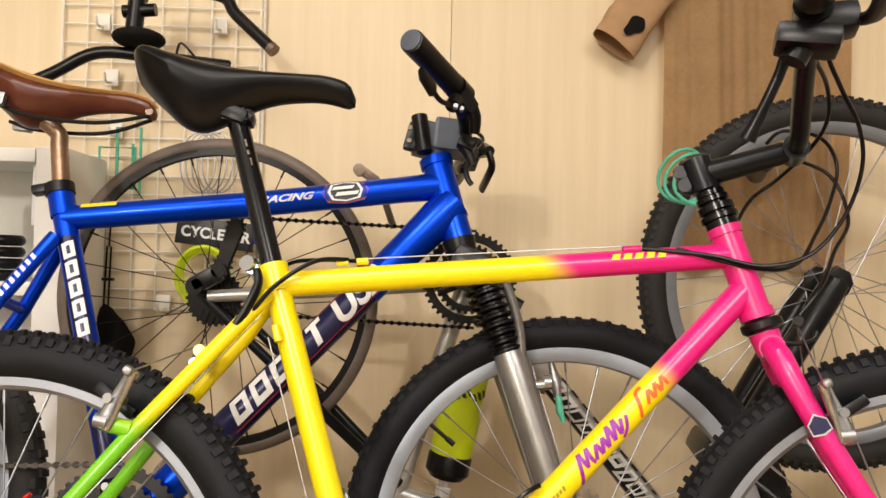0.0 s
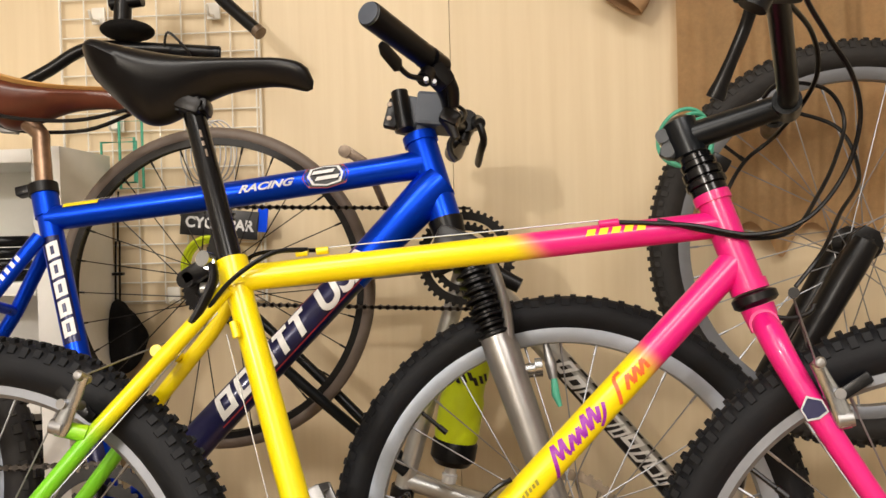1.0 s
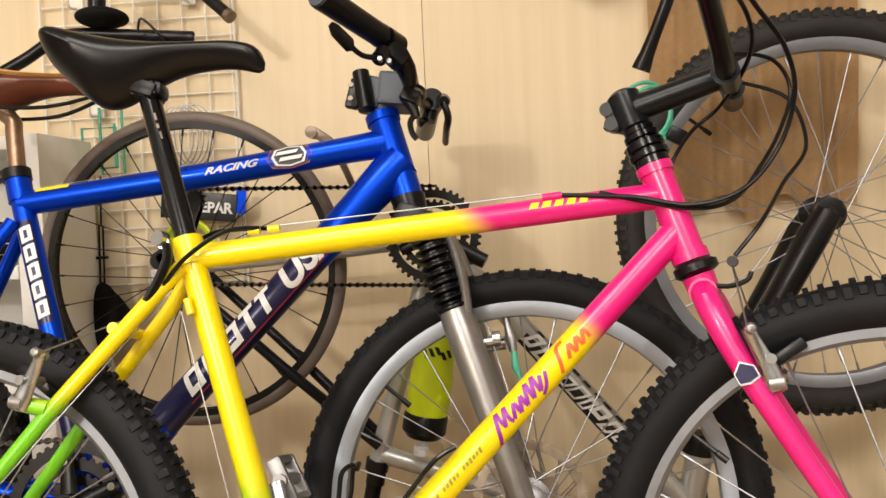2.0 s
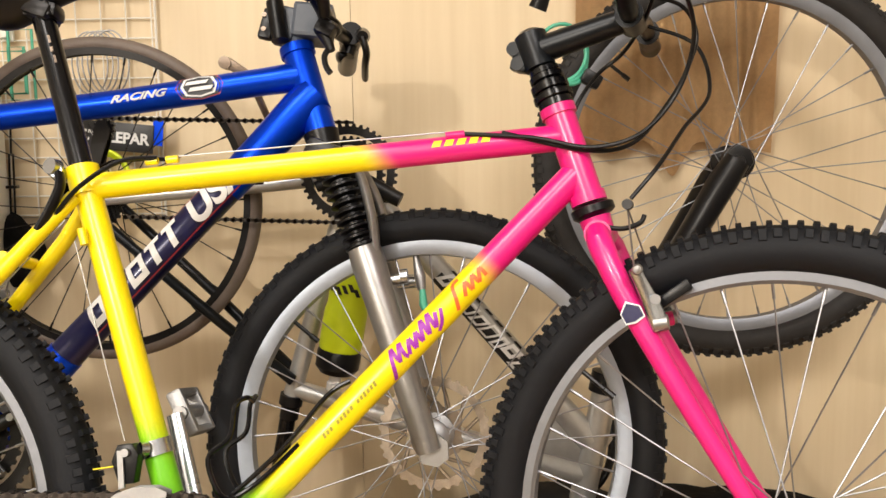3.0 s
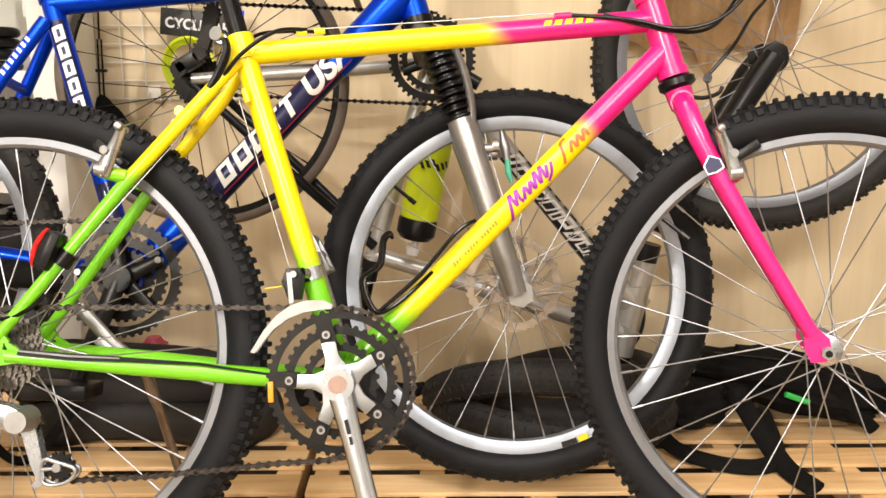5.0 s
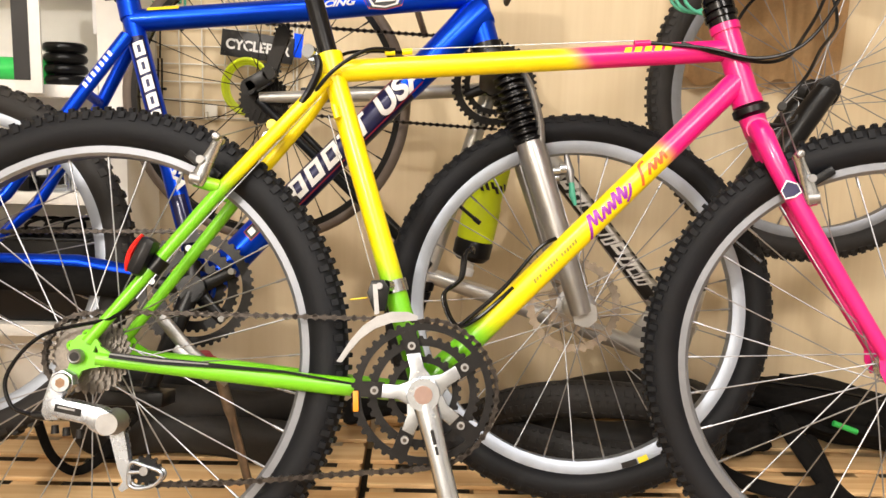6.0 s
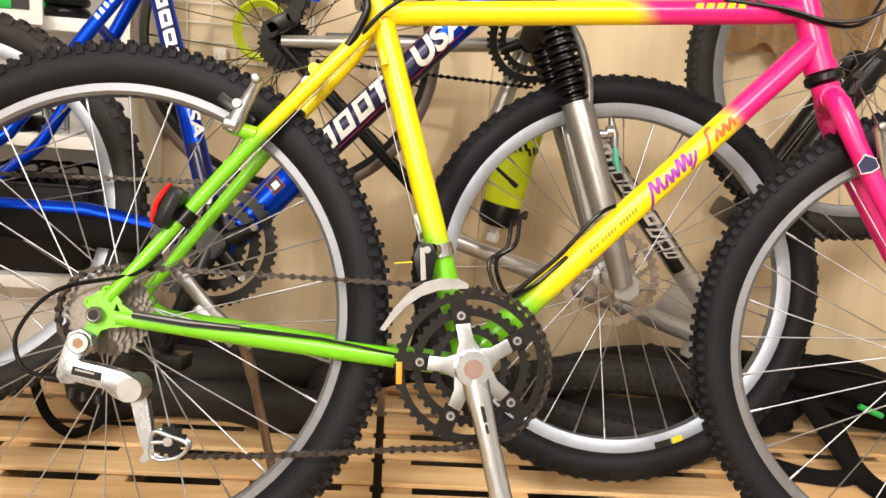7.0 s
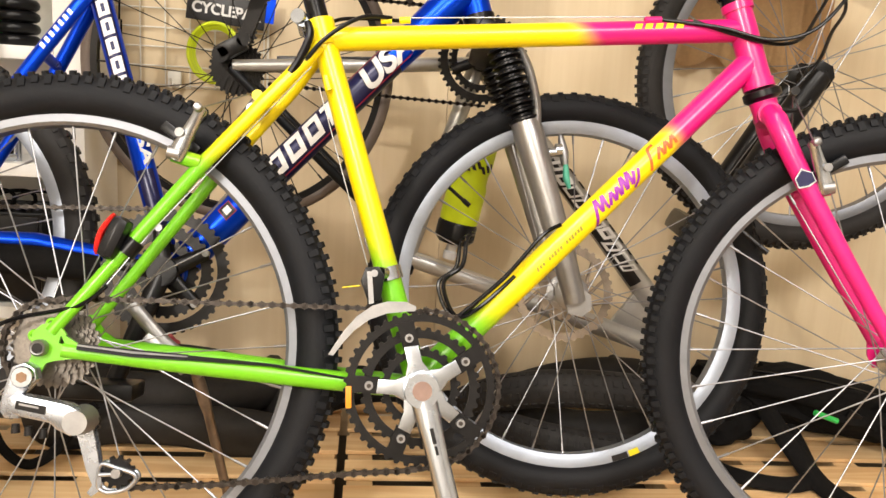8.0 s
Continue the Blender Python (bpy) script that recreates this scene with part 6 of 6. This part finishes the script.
def storage_crate(x, z, w, h):
    c = thing("storage_crate", "black open storage crate full of dark parts on the shelf", "crate", pose(x, 0.735, z), "crates in the shelf")
    for sx in (-1, 1):
        part("side", box(0.006, 0.15, h, pose(sx * (w / 2 - 0.003), 0, h / 2), 0.002), BLACK, c)
    for sy in (-1, 1):
        part("panel", box(w - 0.014, 0.005, h, pose(0, sy * 0.072, h / 2), 0.002), BLACK, c)
    part("base", box(w - 0.016, 0.135, 0.005, pose(0, 0, 0.004), 0.001), BLACK, c)
    part("rim", tube([(-w / 2, -0.075, h), (w / 2, -0.075, h), (w / 2, 0.075, h), (-w / 2, 0.075, h)], 0.004, 8, closed=True), BLACK_MATT, c)
    for i in range(4):
        part("cable", tube([(-w * 0.3 + w * 0.2 * i + 0.035 * math.cos(a), 0.03 * math.sin(2 * a), h + 0.004 + 0.030 * math.sin(a)) for a in [2 * math.pi * q / 20 for q in range(20)]], 0.004, 8, closed=True), CLOTH_BLACK, c)


storage_crate(-0.34, 0.214, 0.20, 0.17)
storage_crate(-0.58, 0.214, 0.22, 0.15)

rng = random.Random(11)
for i in range(26):
    x, y = rng.uniform(-0.60, -0.22), rng.uniform(0.65, 0.76)
    z = 0.482
    kind = i % 4
    if kind == 0:
        ob = add_ob("small_part", tube([(0, -0.02, 0.014), (0, 0.02, 0.014)], 0.014, 14), ALU_DULL, None, "", pose(x, y, z, 0, 0, rng.uniform(0, 180)))
    elif kind == 1:
        ob = add_ob("small_part", box(0.04, 0.03, 0.03, pose(0, 0, 0.015), 0.006), BLACK, None, "", pose(x, y, z, 0, 0, rng.uniform(0, 180)))
    elif kind == 2:
        ob = add_ob("small_part", moved(toothed_ring(0.03, 0.014, 14, -0.003, 0.003), pose(0, 0, 0.03)), DARK_STEEL, None, "", pose(x, y, z, 0, 0, rng.uniform(0, 180)))
    else:
        ob = add_ob("small_part", merge(tube([(-0.025, 0, 0.008), (0.025, 0, 0.008)], 0.008, 10), tube([(0.02, 0, 0), (0.02, 0, 0.04)], 0.009, 10)), ALU, None, "", pose(x, y, z, 0, 0, rng.uniform(0, 180)))
    tagged(ob, "small loose metal bicycle part on the shelf", "bicycle part", "small parts on the shelf")
tagged(add_ob("tool_caddy", merge(tube([(-0.05, 0, 0.03), (0.03, 0, 0.03)], 0.022, 16), box(0.05, 0.04, 0.05, pose(0.05, 0, 0.025), 0.008)), GREEN, None, "", pose(-0.385, 0.68, 0.692)), "bright green plastic clamp on the shelf", "clamp")
for k in range(4):
    o = add_ob("grip_coil", torus_profile([(0.032 + 0.010 * math.cos(a), 0.010 * math.sin(a)) for a in [2 * math.pi * i / 10 for i in range(10)]], 36), BLACK, None, "", pose(-0.285, 0.69, 0.702 + 0.021 * k, 90, 0, 0))
    tagged(o, "black coiled inner tube in a stack on the shelf", "inner tube", "stacked inner tubes")
tagged(add_ob("can", merge(tube([(0, 0, 0), (0, 0, 0.135)], 0.028, 24), tube([(0, 0, 0.135), (0, 0, 0.15)], [0.024, 0.014], 24)), CARD, None, "", pose(-0.02, 0.68, 0.0)), "small red and white can on the pallet", "can")


# ---- old tyres, bags and straps on the pallets ----
def loose_tyre(m, R, width, sx, label, droop=0.0, seed=0, knob=0.0022):
    bm = tyre_bm(R, width, knob, R - width * 0.75, 92, seed)
    for v in bm.verts:
        r = math.hypot(v.co.x, v.co.z)
        a = math.atan2(v.co.z, v.co.x)
        v.co.y += droop * math.cos(2 * a + seed) * r
        v.co.x *= sx
    return tagged(add_ob("loose_tyre", bm, RUBBER_WORN, None, "", m), label, "tyre", "loose tyres on the pallets")


loose_tyre(pose(0.80, 0.57, 0.045, 82, 0, 0), 0.235, 0.062, 1.05, "worn black knobby tyre lying on the pallets", 0.05, 1)
loose_tyre(pose(0.79, 0.58, 0.095, 72, -3, 8), 0.230, 0.066, 1.10, "worn black knobby tyre lying on another tyre", 0.10, 2)
# added smaller tyre: stands in for the casings' inside and the shadow there
loose_tyre(pose(0.80, 0.58, 0.060, 84, 0, 30), 0.150, 0.070, 1.1, "small black tyre added to darken the middle of the stack", 0.05, 6, 0.0)


def folded_tyre(m, length, depth, r, label, seed):
    """An old casing pressed flat into a long loop."""
    pts = []
    for i in range(48):
        a = 2 * math.pi * i / 48
        pts.append((length / 2 * math.copysign(abs(math.cos(a)) ** 0.7, math.cos(a)), depth / 2 * math.sin(a), 0.012 * math.sin(3 * a + seed)))
    bm = tube(pts, [r * (1 + 0.12 * math.sin(5 * 2 * math.pi * i / 48 + seed)) for i in range(48)], 14, closed=True, flat=1.5, up=(0, 0, 1))
    return tagged(add_ob("loose_tyre", bm, RUBBER_WORN, None, "", m), label, "tyre", "loose tyres on the pallets")


folded_tyre(pose(0.01, 0.55, 0.040, 0, 0, -4), 0.46, 0.15, 0.030, "old black tyre casing folded flat on the pallets", 0)
folded_tyre(pose(-0.02, 0.57, 0.100, 0, 4, 5), 0.44, 0.14, 0.030, "old black tyre casing folded on another", 2)
big_bag = crumpled("bag", (0.44, 0.20, 0.115), pose(1.29, 0.62, 0.075, 0, 7, -8), CLOTH_BLACK, "black cloth bag with straps lying on the pallets", "bag", 2, 0.16)
part("strap", tube(smooth_line([(-0.19, -0.05, 0.01), (-0.10, -0.098, 0.03), (0.02, -0.104, 0.02), (0.12, -0.095, -0.02), (0.16, -0.085, -0.045)], 6), 0.013, 10, flat=0.35), CLOTH_BLACK, big_bag)
part("zip", tube(smooth_line([(-0.16, -0.04, 0.046), (0.0, -0.05, 0.055), (0.15, -0.04, 0.042)], 6), 0.003, 8), BLACK_GLOSS, big_bag)
part("buckle", box(0.03, 0.012, 0.02, pose(0.05, -0.106, 0.012, 0, 20, 0), 0.003), BLACK, big_bag)
crumpled("bag", (0.18, 0.12, 0.10), pose(1.08, 0.57, 0.05, 0, 0, 20), CLOTH_BLACK, "small black cloth bag on the pallets", "bag", 5, 0.16)
crumpled("plastic_bag", (0.20, 0.16, 0.13), pose(1.56, 0.50, 0.215), WHITE_BAG, "white crumpled plastic bag on a dark box", "bag", 8, 0.2)
tagged(add_ob("bin", box(0.20, 0.20, 0.16, pose(0, 0, 0.08), 0.02), CLOTH_BLACK, None, "", pose(1.60, 0.52, 0.0)), "dark cloth storage box on the pallets", "box")
for pts, r in (([(0.97, 0.53, 0.07), (1.00, 0.44, 0.02), (1.06, 0.38, 0.012), (1.14, 0.36, 0.012), (1.19, 0.40, 0.02), (1.20, 0.50, 0.06)], 0.015), ([(1.15, 0.52, 0.09), (1.165, 0.44, 0.05), (1.185, 0.36, 0.012), (1.20, 0.28, 0.012)], 0.019), ([(-0.235, 0.40, 0.10), (-0.215, 0.40, 0.04), (-0.175, 0.395, 0.012), (-0.135, 0.40, 0.03), (-0.10, 0.41, 0.075), (-0.07, 0.42, 0.11)], 0.009)):
    tagged(add_ob("strap", tube(smooth_line(pts, 6), r, 12, flat=0.5), CLOTH_BLACK), "black webbing strap lying on the pallets", "strap")
tagged(add_ob("strap_end", tube([(1.235, 0.49, 0.095), (1.280, 0.485, 0.080)], 0.0055, 8), GREEN), "neon green strap end on the black bag", "strap")


# ---- pallets: slats on bearers ----
def pallet(x0, x1, y_list, name_label):
    p = thing("pallet", name_label, "pallet", pose(x0, 0, 0), "pallets under the bicycles")
    ln = x1 - x0
    for y, w in y_list:
        bm = box(ln - 0.006, w, 0.008, None, 0.0018)
        part("slat", bm, PINE, p, "", pose(ln / 2, y, -0.005 + rng.uniform(-0.001, 0.001), 0, 0, rng.uniform(-0.15, 0.15)), False)
    for i in range(8):
        part("bearer", box(0.045, 1.75, 0.05, None, 0.003), PINE, p, "", pose(0.03 + (ln - 0.06) * i / 7, -0.06, -0.0355), False)


rows = []
y = 0.722
while y > -0.95:
    rows.append((y, 0.066))
    y -= 0.0975
pallet(-1.05, 0.335, rows, "pale pine slatted pallet on the floor")
pallet(0.343, 1.72, rows, "pale pine slatted pallet on the floor")
